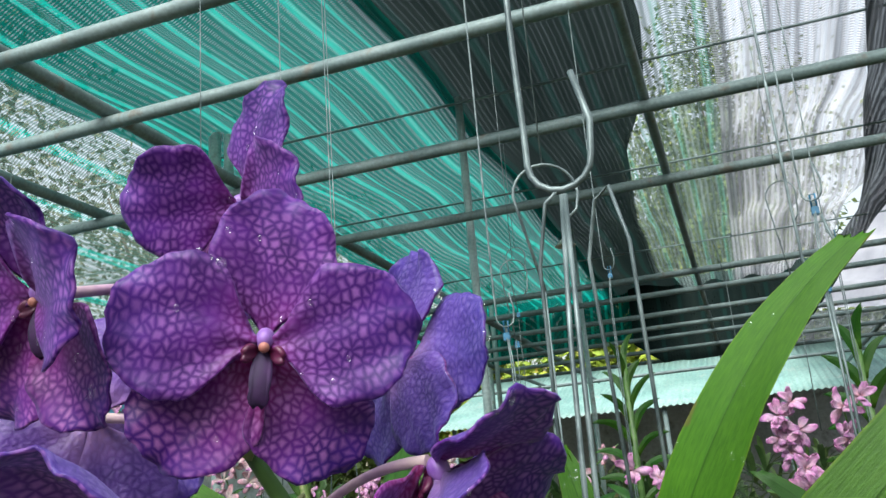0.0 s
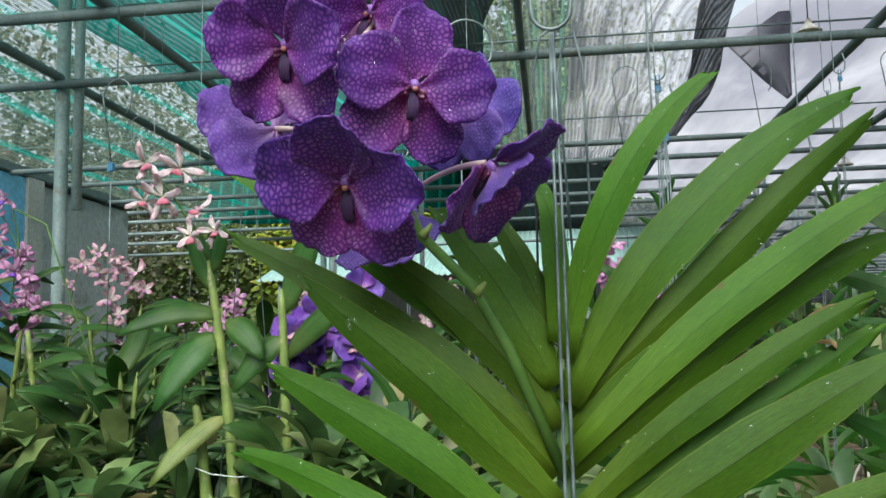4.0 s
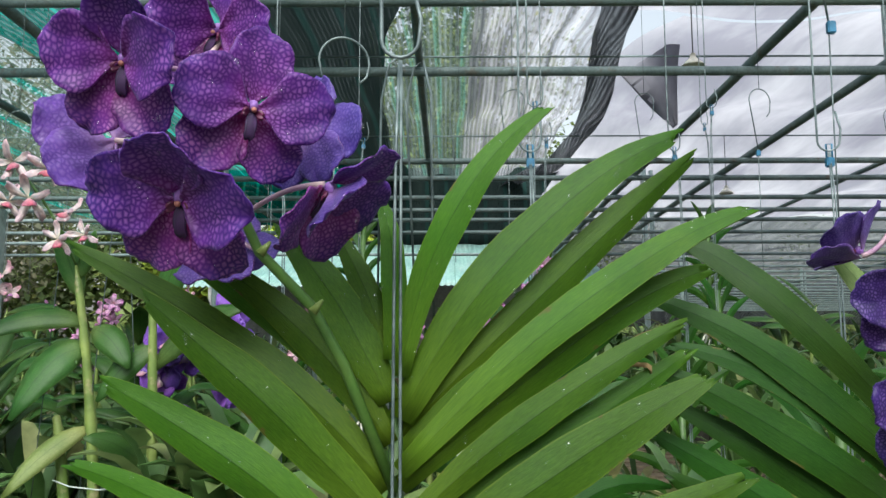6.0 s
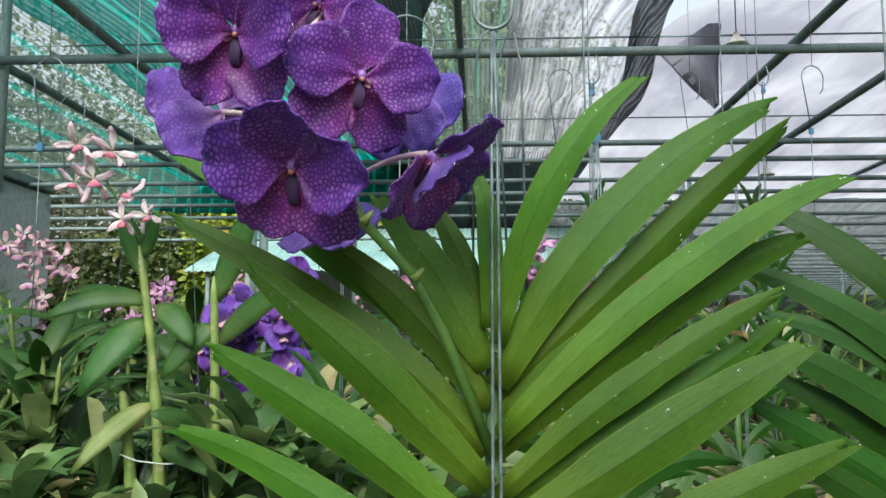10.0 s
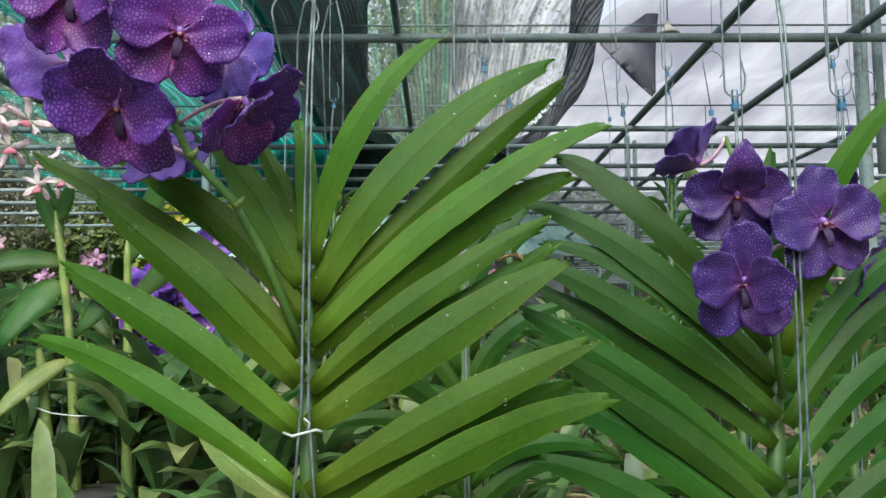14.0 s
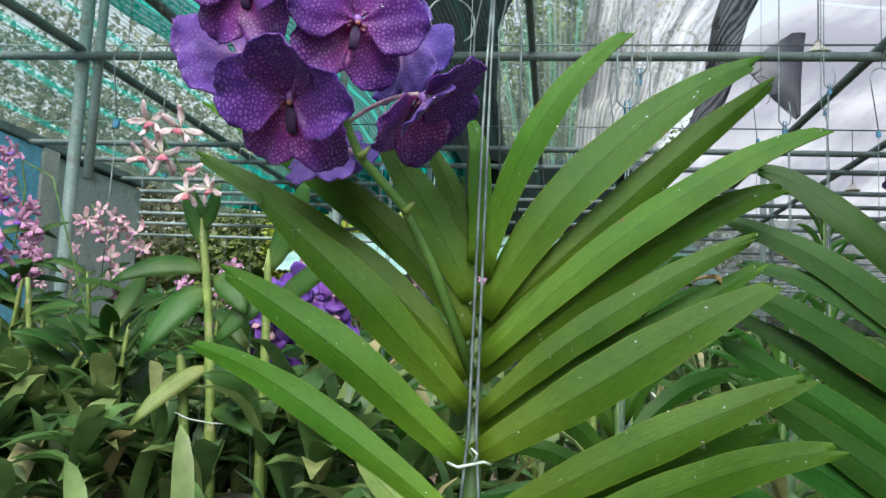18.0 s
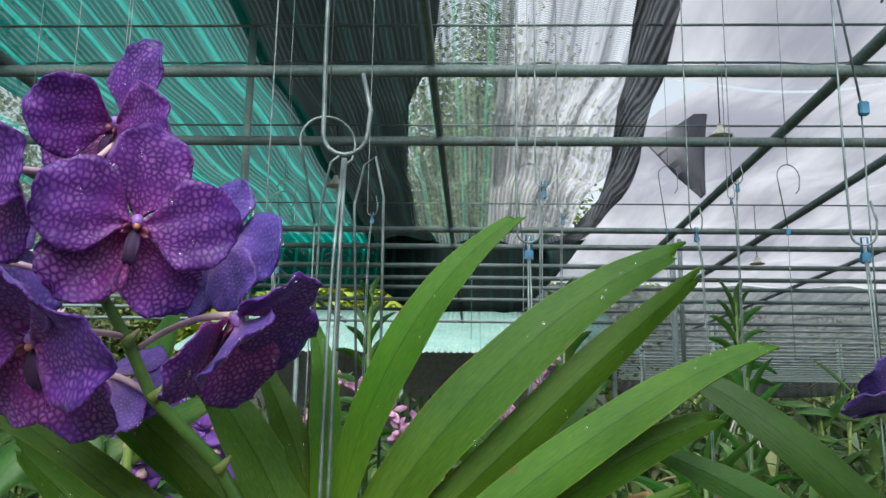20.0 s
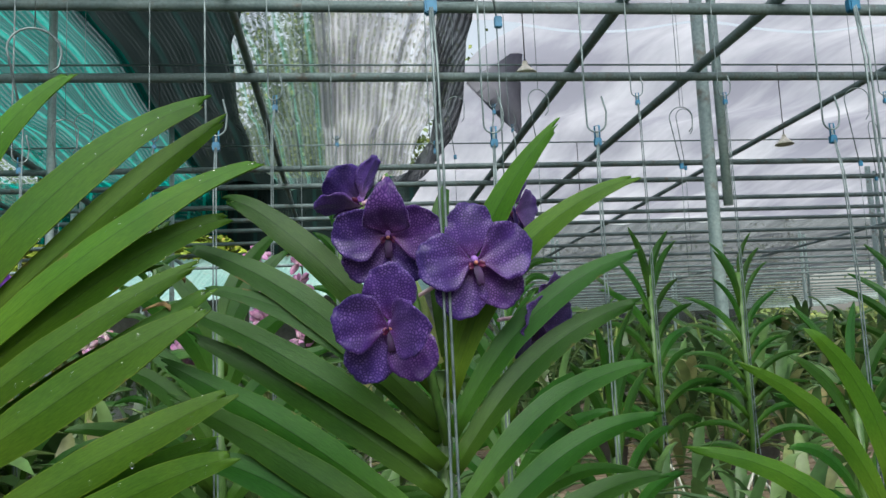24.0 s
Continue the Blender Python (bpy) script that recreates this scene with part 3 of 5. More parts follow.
# the wider bays go on far beyond
for k in range(18):
    y = 12.2 + 0.72 * k
    pipe_line("cross_pipe", (4.1 if y < 15.4 else 1.0, y, PIPE_Z - 0.005), (16.0, y, PIPE_Z), 0.016, "pale galvanised pipe far down the shade house", M_POST, sag=0.004)
# long pipes along the house, lashed over the cross pipes
for x in (-4.25, -0.27, 0.33, 1.75, 3.12, 3.69, 4.6, 7.7):
    pipe_line("long_pipe", (x, -3.0, PIPE_Z + 0.036), (x, 25.0 if x > 3 else 12.0, PIPE_Z + 0.036), 0.021 if x in (3.12, 3.69, -0.27, 0.33) else 0.016, "grey galvanised pipe running along the shade house")
# high thin wires under the cloth
for y in (5.25, 5.65, 6.55, 8.4):
    pipe_line("ridge_wire", (-3.0, y, 2.86), (9.0, y, 2.86), 0.006, "thin dark wire carrying the shade cloth")


def double_post(x, y):
    t = thing("steel_post", "pale green painted double steel pipe post", "post", "posts", "structure", at=(x, y, 0))
    part("pipe", tube([(0, 0, 0), (0, 0, 2.95)], 0.029, 14), M_POST, t)
    part("short_pipe", tube([(0.075, 0.0, 1.72), (0.075, 0.0, 2.9)], 0.022, 12), M_POST, t)
    return t


for x, y in ((3.79, 5.25), (-0.27, 5.12), (7.7, 5.25), (-0.3, 9.6), (3.79, 9.9), (7.7, 9.9), (5.4, 14.5), (9.5, 14.5), (5.4, 20.0), (9.5, 20.0), (-0.27, 0.2), (3.79, 0.2)):
    double_post(x, y)
for x, y in ((0.9, 5.28), (0.95, 7.6)):
    ob = part("thin_post", tube([(x, y, 0), (x, y, 2.9)], 0.017, 10), M_POST, None)
    tagged(ob, "thin pale green steel post", "post", "posts", "structure")


def between(y, marks):
    """Straight runs between (y, x) marks of a cloth's edge."""
    if y <= marks[0][0]:
        return marks[0][1]
    for (a, p), (b, q) in zip(marks, marks[1:]):
        if y <= b:
            return p + (q - p) * (y - a) / (b - a)
    return marks[-1][1]


def cloth(name, label, mat, x0, x1, y0, y1, zfun, nx=60, ny=64, fray=0.006):
    """An overhead sheet; x0 and x1 are edges, straight or as marks along y."""
    lo = x0 if isinstance(x0, tuple) else ((y0, x0), (y1, x0))
    hi = x1 if isinstance(x1, tuple) else ((y0, x1), (y1, x1))
    bm = bmesh.new()
    V = []
    for i in range(ny):
        y = y0 + (y1 - y0) * i / (ny - 1)
        a = between(y, lo) + fray * noise.noise(Vector((y * 5, 1.3, x_seed(name))))
        b = between(y, hi) + fray * noise.noise(Vector((y * 5, 7.9, x_seed(name))))
        row = []
        for j in range(nx):
            x = a + (b - a) * j / (nx - 1)
            row.append(bm.verts.new((x, y, zfun(x, y))))
        V.append(row)
    for i in range(ny - 1):
        for j in range(nx - 1):
            f = bm.faces.new((V[i][j], V[i][j + 1], V[i + 1][j + 1], V[i + 1][j]))
            f.smooth = True
    ob = part(name, bm, mat, None)
    return tagged(ob, label, "shade cloth", kind="structure")


def x_seed(name):
    return len(name) * 1.7


def folds(x, y, amp, freq):
    return amp * (math.sin(freq * x + 0.5 * math.sin(0.8 * y)) + 0.5 * noise.noise(Vector((x * 3, y * 0.6, 1.7))))


BLACK_EDGE = ((5.2, 1.74), (5.65, 1.69), (6.42, 1.51), (7.84, 1.39), (9.33, 1.38), (10.4, 1.53))
GREY_EDGE = ((4.4, 2.66), (5.1, 2.66), (5.7, 2.62), (6.75, 2.8), (7.7, 2.84), (9.1, 2.70), (10.3, 2.48))
FILM_EDGE = ((6.05, 3.13), (6.5, 3.03), (6.9, 2.93), (8.2, 2.99), (9.5, 2.85), (10.3, 2.7))
cloth("shade_cloth_teal", "teal green knitted shade cloth stretched overhead in long folds", M_NET_TEAL, -0.6, 0.88, 3.3, 10.2,
      lambda x, y: NET_Z + folds(x, y, 0.03, 22) - 0.05 * math.sin(1.9 * y) ** 2)
cloth("shade_cloth_side", "worn thin shade cloth sloping down to the side wall", M_NET_SIDE, -1.62, -0.59, 3.3, 10.2,
      lambda x, y: NET_Z - 0.03 + (x + 0.59) * 0.55 + folds(x, y, 0.02, 14))
cloth("shade_cloth_black", "dense black knitted shade cloth hanging overhead", M_NET_BLACK, 0.8, BLACK_EDGE, 3.3, 10.4,
      lambda x, y: NET_Z + 0.05 + folds(x, y, 0.025, 12) - 0.06 * math.sin(1.9 * y) ** 2)
cloth("shade_cloth_grey", "thin grey shade cloth with bright worn streaks", M_NET_GREY, 2.0, GREY_EDGE, 3.3, 10.3,
      lambda x, y: NET_Z + folds(x, y, 0.035, 18) - 0.1 * math.sin(1.9 * y) ** 2)
cloth("shade_cloth_thin", "thin worn shade cloth with pale green seams, trees showing through", M_NET_THIN, tuple((y, x - 0.03) for y, x in BLACK_EDGE), 2.06, 3.3, 10.3,
      lambda x, y: NET_Z + 0.012 + folds(x, y, 0.035, 18) - 0.1 * math.sin(1.9 * y) ** 2, 30, 40)
cloth("shade_film_white", "translucent white plastic film sagging between the pipes", M_FILM, FILM_EDGE, 14.0, 6.05, 13.0,
      lambda x, y: NET_Z + 0.04 + folds(x, y, 0.03, 5) - 0.09 * math.sin(1.9 * y) ** 2, 90, 70)
cloth("shade_film_white", "translucent white plastic film sagging between the pipes", M_FILM, 2.78, 12.0, 3.3, 6.03,
      lambda x, y: NET_Z + 0.05 + folds(x, y, 0.03, 5) - 0.09 * math.sin(1.9 * y) ** 2, 90, 50)
cloth("shade_cloth_far", "dark grey shade cloth over the far bays", M_NET_HEM, 2.6, 14.0, 13.1, 25.0,
      lambda x, y: NET_Z + 0.02 + folds(x, y, 0.03, 5) - 0.09 * math.sin(1.9 * y) ** 2, 60, 60)


def hanging(name, label, mat, rows):
    """A hanging sheet through rows of points."""
    bm = grid_solid([[Vector(p) for p in r] for r in rows], 0.003)
    ob = part(name, bm, mat, None)
    return tagged(ob, label, "shade cloth", kind="structure")


def curtain(name, label, mat, x0, x1, y, low, n=40, top=3.0):
    """A cloth end hanging from the roof, its lower edge at low(x) with a ragged run."""
    rows = []
    for i in range(7):
        b = i / 6
        rows.append([(x, y + 0.05 * math.sin(x * 9) * (1 - b) - 0.12 * (1 - b) ** 2, low(x) + 0.02 * noise.noise(Vector((x * 9, 0, 3))) + (top - low(x)) * b) for x in [x0 + (x1 - x0) * k / (n - 1) for k in range(n)]])
    hanging(name, label, mat, rows)


curtain("shade_cloth_end", "black shade cloth hanging down in a curve at the far end", M_NET_BLACK, 1.0, 3.0, 10.2, lambda x: 2.2 + 1.2 * max(0.0, x - 2.3) ** 1.3 + 0.8 * max(0.0, 1.25 - x))
curtain("shade_cloth_end", "dark grey shade cloth hung across the far end", M_NET_HEM, 2.6, 14.0, 25.2, lambda x: 1.9 + 0.05 * math.sin(1.7 * x))
curtain("shade_cloth_end", "teal shade cloth hanging down at the far end", M_NET_TEAL, -1.7, 1.1, 10.26, lambda x: 2.4 + 0.03 * math.sin(2.2 * x))
HEM_EDGE = ((3.3, 2.72), (5.0, 2.72), (5.7, 2.77), (5.95, 2.77), (7.1, 2.94), (8.2, 3.0), (9.56, 2.82), (10.4, 2.52))
hanging("shade_cloth_hem", "dark bunched hem of the grey shade cloth", M_NET_HEM,
        [[(between(y, HEM_EDGE) - 0.16 + d + 0.015 * math.sin(2.3 * y), y, NET_Z - 0.03 - 0.6 * abs(d - 0.09) - 0.05 * math.sin(1.9 * y) ** 2 + 0.02 * math.sin(40 * d + 3 * y)) for d in (0.0, 0.03, 0.06, 0.09, 0.12, 0.15, 0.18)] for y in [3.4 + 0.175 * k for k in range(40)]])
hanging("film_flap", "torn grey flap of film hanging below the roof", M_FILM,
        [[(3.27 - 0.38 * a * (1 - b) - 0.05 * b, 6.6 + 0.04 * math.sin(5 * a + 4 * b), 3.02 - 0.27 * a * (1 - b) - 0.58 * b) for a in (0, 0.25, 0.5, 0.75, 1.0)] for b in (0, 0.2, 0.4, 0.6, 0.8, 0.98)])
# side wall with its blue panel
w = part("wall_west", box(-1.75, -1.6, -4, 8.3, 0, 2.25, 0.01), M_GREY, None)
tagged(w, "dirty grey rendered side wall", "wall", kind="structure")
w = part("wall_panel", box(-1.6, -1.575, 1.5, 6.86, 0.05, 2.26, 0.006), M_BLUE, None)
tagged(w, "plain blue painted sheet panel on the side wall", "panel", kind="structure")
w = part("trim", box(-1.598, -1.56, 6.86, 7.05, 0.0, 2.27, 0.006), M_TRIM, None)
tagged(w, "pale trim board beside the blue panel", "trim", kind="structure")
w = part("wall_cap", box(-1.78, -1.56, -4, 8.3, 2.265, 2.33, 0.008), M_PIPE, None)
tagged(w, "dark grey metal capping on the side wall", "trim", kind="structure")


# ---------- flowers ----------
def flower_tepals(fl, size, rng, mats, openness=0.0, bends=(0, 0, 0, 0, 0), tips=(0, 0, 0, 0, 0), cups=(0.1, 0.12, 0.12, 0.08, 0.08)):
    """Dorsal sepal, two petals, two lateral sepals, lip and column under the part fl."""
    pm, sm, bk = mats
    spec = (("sepal", 89, 0.56, 0.47, 0.16, -0.001, pm), ("petal", 6, 0.54, 0.53, 0.16, 0.003, pm),
            ("petal", 174, 0.54, 0.53, 0.16, 0.003, pm), ("sepal", -51, 0.54, 0.48, 0.26, -0.003, sm),
            ("sepal", -129, 0.54, 0.48, 0.26, -0.003, sm))
    for (name, ang, l, w, claw, dz, mat), bend, back, cup in zip(spec, bends, tips, cups):
        bm = tepal(size * l * rng.uniform(0.97, 1.04), size * w * rng.uniform(0.95, 1.04), claw, cup + rng.uniform(-0.06, 0.08), rng.uniform(0.04, 0.08), rng.uniform(0.0, 0.16), rng, 17, 15, tipback=back)
        m = Matrix.Rotation(radians(ang - 90 + rng.uniform(-4, 4)), 4, 'Z') @ Matrix.Rotation(openness + bend + rng.uniform(-0.06, 0.06), 4, 'X') @ Matrix.Translation((0, size * 0.012, dz))
        bm.transform(m)
        part(name, bm, [mat, bk], fl)
    bm = bmesh.new()
    bmesh.ops.create_uvsphere(bm, u_segments=14, v_segments=10, radius=size * 0.038)
    for v in bm.verts:
        v.co = Vector((v.co.x * 0.95, v.co.y * 1.15 + size * 0.016, v.co.z * 1.3 + size * 0.03))
    part("column", smooth(bm), M_COLUMN, fl, "pale violet column with a rusty cap")
    bm = bmesh.new()
    bmesh.ops.create_uvsphere(bm, u_segments=12, v_segments=8, radius=size * 0.02)
    bm.transform(Matrix.Translation((0, -size * 0.014, size * 0.072)))
    part("anther_cap", smooth(bm), M_CAP, fl, "rust coloured cap")
    P = []
    for i in range(11):
        s = i / 10
        row = []
        for j in range(7):
            u = -1 + j / 3
            w = size * (0.026 + 0.014 * math.sin(math.pi * s) + (0.012 * math.sin(math.pi * (s - 0.7) / 0.3) if s > 0.7 else 0.0)) * (1 - 0.35 * s ** 4)
            row.append(Vector((u * w, -size * (0.03 + 0.2 * s) + (size * 0.02 * (1 - abs(u)) if i == 10 else 0.0), size * (0.035 + 0.075 * math.sin(1.9 * s) - 0.02 * u * u - 0.04 * s * s + 0.012 * math.cos(7 * u)))))
        P.append(row)
    part("lip", grid_solid(P, 0.0016), M_LIP, fl, "dark violet ribbed narrow lip")
    for sx in (-1, 1):
        P = []
        for i in range(7):
            s = i / 6
            row = []
            for j in range(5):
                u = -1 + j / 2
                w = size * 0.032 * math.sin(math.pi * (0.12 + 0.8 * s)) ** 0.7
                row.append(Vector((sx * size * (0.022 + 0.05 * s ** 0.8), -size * (0.03 + 0.018 * s) + u * w, size * (0.03 + 0.075 * s - 0.03 * s * s + 0.012 * u * u))))
            P.append(row)
        part("lip_lobe", grid_solid(P, 0.0014), M_THROAT, fl, "dark red rounded side lobe of the lip")


def place(at, normal, up=(0, 0, 1), roll=0.0):
    n = Vector(normal).normalized()
    u = Vector(up)
    u = (u - n * u.dot(n)).normalized()
    r = u.cross(n)
    m = Matrix((r, u, n)).transposed().to_4x4()
    return Matrix.Translation(at) @ m @ Matrix.Rotation(radians(roll), 4, 'Z')


VIOLET = (M_PETAL, M_SEPAL, M_BACK)
DARK_VIOLET = (M_DARK_PETAL, M_DARK_PETAL, M_BACK)


def vanda_flower(plant, at, normal, size, seed, roll=0.0, spike=None, mats=VIOLET, openness=0.0, label="", bends=(0, 0, 0, 0, 0), tips=(0, 0, 0, 0, 0), cups=(0.1, 0.12, 0.12, 0.08, 0.08)):
    rng = random.Random(seed)
    fl = new("flower")
    fl.parent = plant
    if label:
        fl["label"] = label
    fl.matrix_basis = place(at, normal, roll=roll)
    flower_tepals(fl, size, rng, mats, openness, bends, tips, cups)
    if spike is not None:
        inv = fl.matrix_basis.inverted()
        e = inv @ Vector(spike)
        mid = Vector((0, 0, -size * 0.22)) * 0.6 + e * 0.4
        pts = [bez(Vector((0, 0, -0.002)), mid, e, i / 9) for i in range(10)]
        part("pedicel", tube(pts, 0.002, 8, [0.0018 - 0.00005 * i for i in range(10)]), M_PEDICEL, fl, "pale pink ribbed flower stalk")
    return fl


def hook_and_wires(plant, x, y, top, hook_z, tie_z, bottom, spread=0.003, clip=True, turn=0.0):
    """Steel hook from the pipe, with a doubled hanging wire down to the plant (coordinates of the plant)."""
    c, s = math.cos(turn), math.sin(turn)

    def at(u, z, v=0.0):
        return (x + u * c - v * s, y + u * s + v * c, z)
    r = 0.012
    pts = [at(-r, top), at(-r * 1.05, hook_z + 0.06), at(-r, hook_z + 0.025)]
    pts += [at(-r * math.cos(a), hook_z + 0.012 - r * math.sin(a)) for a in [math.pi * k / 8 for k in range(9)]]
    pts += [at(r * 1.1, hook_z + 0.025), at(r * 0.7, hook_z + 0.046)]
    part("hook", tube(pts, 0.0013, 7), M_WIRE, plant, "bent galvanised steel wire hook")
    for k, off in enumerate((-spread, spread)):
        pts = [at(off * 0.2, hook_z - 0.002), at(off * 0.5, hook_z - 0.06, -0.014), at(off * 0.6, (hook_z * 2 + tie_z) / 3, -0.02), at(off * 0.7, tie_z + 0.1, -0.022), at(off * 0.8, tie_z + 0.02, -0.022), at(off * 1.6, tie_z - 0.01, -0.022), at(off * 7, bottom, -0.01)]
        part("hanging_wire", tube(pts, 0.001, 6), M_WIRE, plant)
    if clip:
        part("clip", merge(box(x - 0.0045, x + 0.0045, y - 0.004, y + 0.004, hook_z - 0.019, hook_z - 0.008, 0.0012),
                           tube([at(-0.003, hook_z - 0.008), at(-0.003, hook_z + 0.008), at(0.003, hook_z + 0.008), at(0.003, hook_z - 0.008)], 0.0012, 6)), M_CLIP, plant, "blue plastic clip on the wire")


def roots(plant, n, z0, length, seed, rad=0.06):
    rng = random.Random(seed)
    for _ in range(n):
        a = rng.uniform(0, 6.28)
        p = Vector((0, 0, z0 + rng.uniform(-0.02, 0.06)))
        pts = [p.copy()]
        d = Vector((math.cos(a) * 0.6, math.sin(a) * 0.6, -0.5))
        for _ in range(7):
            d = (d + Vector((rng.uniform(-.3, .3), rng.uniform(-.3, .3), -0.45))).normalized()
            p = p + d * length / 7
            pts.append(p.copy())
        part("root", tube(pts, 0.003, 6, [0.0032 - 0.0002 * i for i in range(8)]), M_ROOT, plant)


# ---------- the large violet vanda ----------
AX, AY = 1.828, 2.19
A = thing("vanda_orchid", "large hanging vanda, broad leaf fan and netted violet flowers", "orchid", "hanging vandas", at=(AX, AY, 0))
arng = random.Random(5)


def a_leaf(bz, mx, mz, tx, tz, w, ty=0.0, twist=0.0, fold=0.38, y0=0.0, mat=None):
    """Leaf of the fan: base height, then mid and tip in the fan's plane."""
    side = 1 if tx > AX else -1
    base = (side * 0.003, y0, bz + 0.022)
    mid = (mx - AX, y0 * 0.6 + ty * 0.45 - 0.006, mz)
    tip = (tx - AX, ty, tz)
    part("leaf", strap(base, mid, tip, w, (0, -1, 0), twist, fold, n=18, rng=arng, ragged=0.8), mat or M_LEAF, A)


a_leaf(1.085, 1.827, 1.165, 1.816, 1.210, 0.018, 0.01)
a_leaf(1.075, 1.866, 1.199, 1.925, 1.263, 0.024, -0.004, -0.1)
a_leaf(1.050, 1.912, 1.184, 2.012, 1.251, 0.037, 0.020, -0.25, 0.34, y0=0.004)
a_leaf(1.040, 1.940, 1.168, 2.023, 1.241, 0.027, 0.028, 0.2, y0=0.012)
a_leaf(1.020, 1.949, 1.147, 2.049, 1.199, 0.027, 0.0, -0.35, 0.3, y0=-0.002)
a_leaf(1.010, 1.951, 1.127, 2.027, 1.163, 0.027, 0.015, 0.15, y0=0.006)
a_leaf(1.030, 1.902, 1.105, 1.978, 1.133, 0.022, 0.022, 0.3, y0=0.012)
a_leaf(0.985, 1.918, 1.079, 2.008, 1.131, 0.025, 0.004, -0.1, y0=0.0)
a_leaf(0.960, 1.931, 1.049, 2.014, 1.099, 0.037, -0.018, -0.2, 0.36, y0=-0.005)
a_leaf(0.975, 1.930, 1.060, 2.014, 1.115, 0.026, 0.018, 0.1, y0=0.010)
a_leaf(0.915, 1.948, 1.004, 2.033, 1.043, 0.031, -0.025, -0.1, 0.3, y0=-0.006)
a_leaf(0.900, 1.952, 0.984, 2.020, 1.012, 0.024, 0.0, 0.15, y0=0.006)
a_leaf(0.885, 1.958, 0.977, 2.038, 1.006, 0.030, -0.06, -0.1, 0.34, y0=-0.010)
a_leaf(0.870, 1.930, 0.953, 1.984, 0.974, 0.026, 0.0, 0.1)
a_leaf(1.085, 1.809, 1.150, 1.787, 1.192, 0.020, 0.016, 0.1, y0=0.008)
a_leaf(1.060, 1.793, 1.140, 1.752, 1.194, 0.032, 0.014, 0.15, 0.34, y0=0.004)
a_leaf(1.045, 1.730, 1.152, 1.612, 1.226, 0.026, 0.04, 0.1, 0.4, y0=0.008)
a_leaf(1.035, 1.775, 1.120, 1.700, 1.178, 0.026, 0.018, 0.1, y0=0.006)
a_leaf(1.010, 1.737, 1.112, 1.618, 1.180, 0.031, 0.02, 0.15, 0.34, y0=0.002)
a_leaf(0.990, 1.751, 1.085, 1.678, 1.147, 0.035, -0.015, -0.1, 0.42, y0=-0.005)
a_leaf(0.955, 1.733, 1.051, 1.655, 1.096, 0.034, -0.012, -0.05, 0.5, y0=-0.004)
a_leaf(0.960, 1.742, 1.040, 1.682, 1.075, 0.025, 0.012, 0.2, 0.4, y0=0.008)
a_leaf(0.915, 1.716, 1.011, 1.624, 1.045, 0.027, 0.018, -0.05, 0.4, y0=-0.006)
a_leaf(0.900, 1.781, 0.955, 1.752, 0.983, 0.022, 0.0, 0.0, y0=0.004, mat=M_LEAF_PALE)
part("stem", tube([(0, 0.014, 0.74), (0.001, 0.014, 0.9), (0, 0.012, 1.09)], 0.007, 10, [0.009, 0.007, 0.004]), M_STEM, A)
part("tie", merge(tube([(-0.013, -0.012, 0.979), (-0.006, -0.016, 0.977), (0.01, -0.014, 0.981), (0.014, -0.010, 0.979)], 0.001, 6),
                  tube([(0.004, -0.014, 0.98), (0.006, -0.018, 0.986), (0.002, -0.016, 0.989)], 0.0008, 6)), M_TIE, A, "clear twisted plastic tie")
spike_pts = [(0.0, 0.004, 1.03), (-0.029, -0.012, 1.104), (-0.047, -0.022, 1.138), (-0.075, -0.036, 1.168), (-0.086, -0.044, 1.194), (-0.097, -0.050, 1.214), (-0.112, -0.058, 1.266)]
part("flower_spike", tube(spike_pts, 0.003, 9, [0.0036, 0.0034, 0.0032, 0.003, 0.0028, 0.0024, 0.002]), M_SPIKE, A, "green arching flower stem")
for k, z in ((2, 0.0), (3, 0.002), (4, 0.0), (5, 0.0)):
    p = Vector(spike_pts[k])
    bm = bmesh.new()
    bmesh.ops.create_cone(bm, segments=8, radius1=0.0032, radius2=0.0008, depth=0.009, cap_ends=True)
    bm.transform(Matrix.Translation(p + Vector((0.004, -0.002, z))) @ Matrix.Rotation(0.7, 4, 'Y'))
    part("bract", smooth(bm), M_CANE, A)
vanda_flower(A, (1.757 - AX, 2.110 - AY, 1.238), (0.47, -0.86, -0.14), 0.076, 11, -8, spike_pts[5], label="large netted violet flower with magenta throat", bends=(0.0, 0.1, 0.1, 0.0, 0.0))
vanda_flower(A, (1.726 - AX, 2.100 - AY, 1.189), (-0.2, -0.86, -0.46), 0.086, 21, -6, spike_pts[4], bends=(0.5, 0.42, 0.08, 0.15, 0.05), tips=(-0.3, 0.2, 0, 0.1, 0.1), cups=(0.3, 0.35, 0.15, 0.15, 0.15))
vanda_flower(A, (1.793 - AX, 2.138 - AY, 1.202), (0.6, -0.26, -0.75), 0.082, 31, 0, (-0.083, -0.04, 1.188), bends=(0.5, 0.25, 0.7, 0.5, 0.5), tips=(0.2, 0, 0.15, 0.1, 0))
vanda_flower(A, (1.697 - AX, 2.093 - AY, 1.258), (-0.15, -0.93, -0.3), 0.076, 41, -6, spike_pts[6], bends=(0.3, 0.55, 0.15, 0.25, 0.15), tips=(-0.5, 0.2, 0, 0, 0), cups=(0.3, 0.2, 0.25, 0.2, 0.2))
vanda_flower(A, (1.729 - AX, 2.148 - AY, 1.295), (-0.5, -0.83, -0.15), 0.078, 51, -24, spike_pts[6], bends=(-0.15, 0.0, 0.95, 0.3, 0.45), tips=(0.1, 0, 0.25, 0, 0))
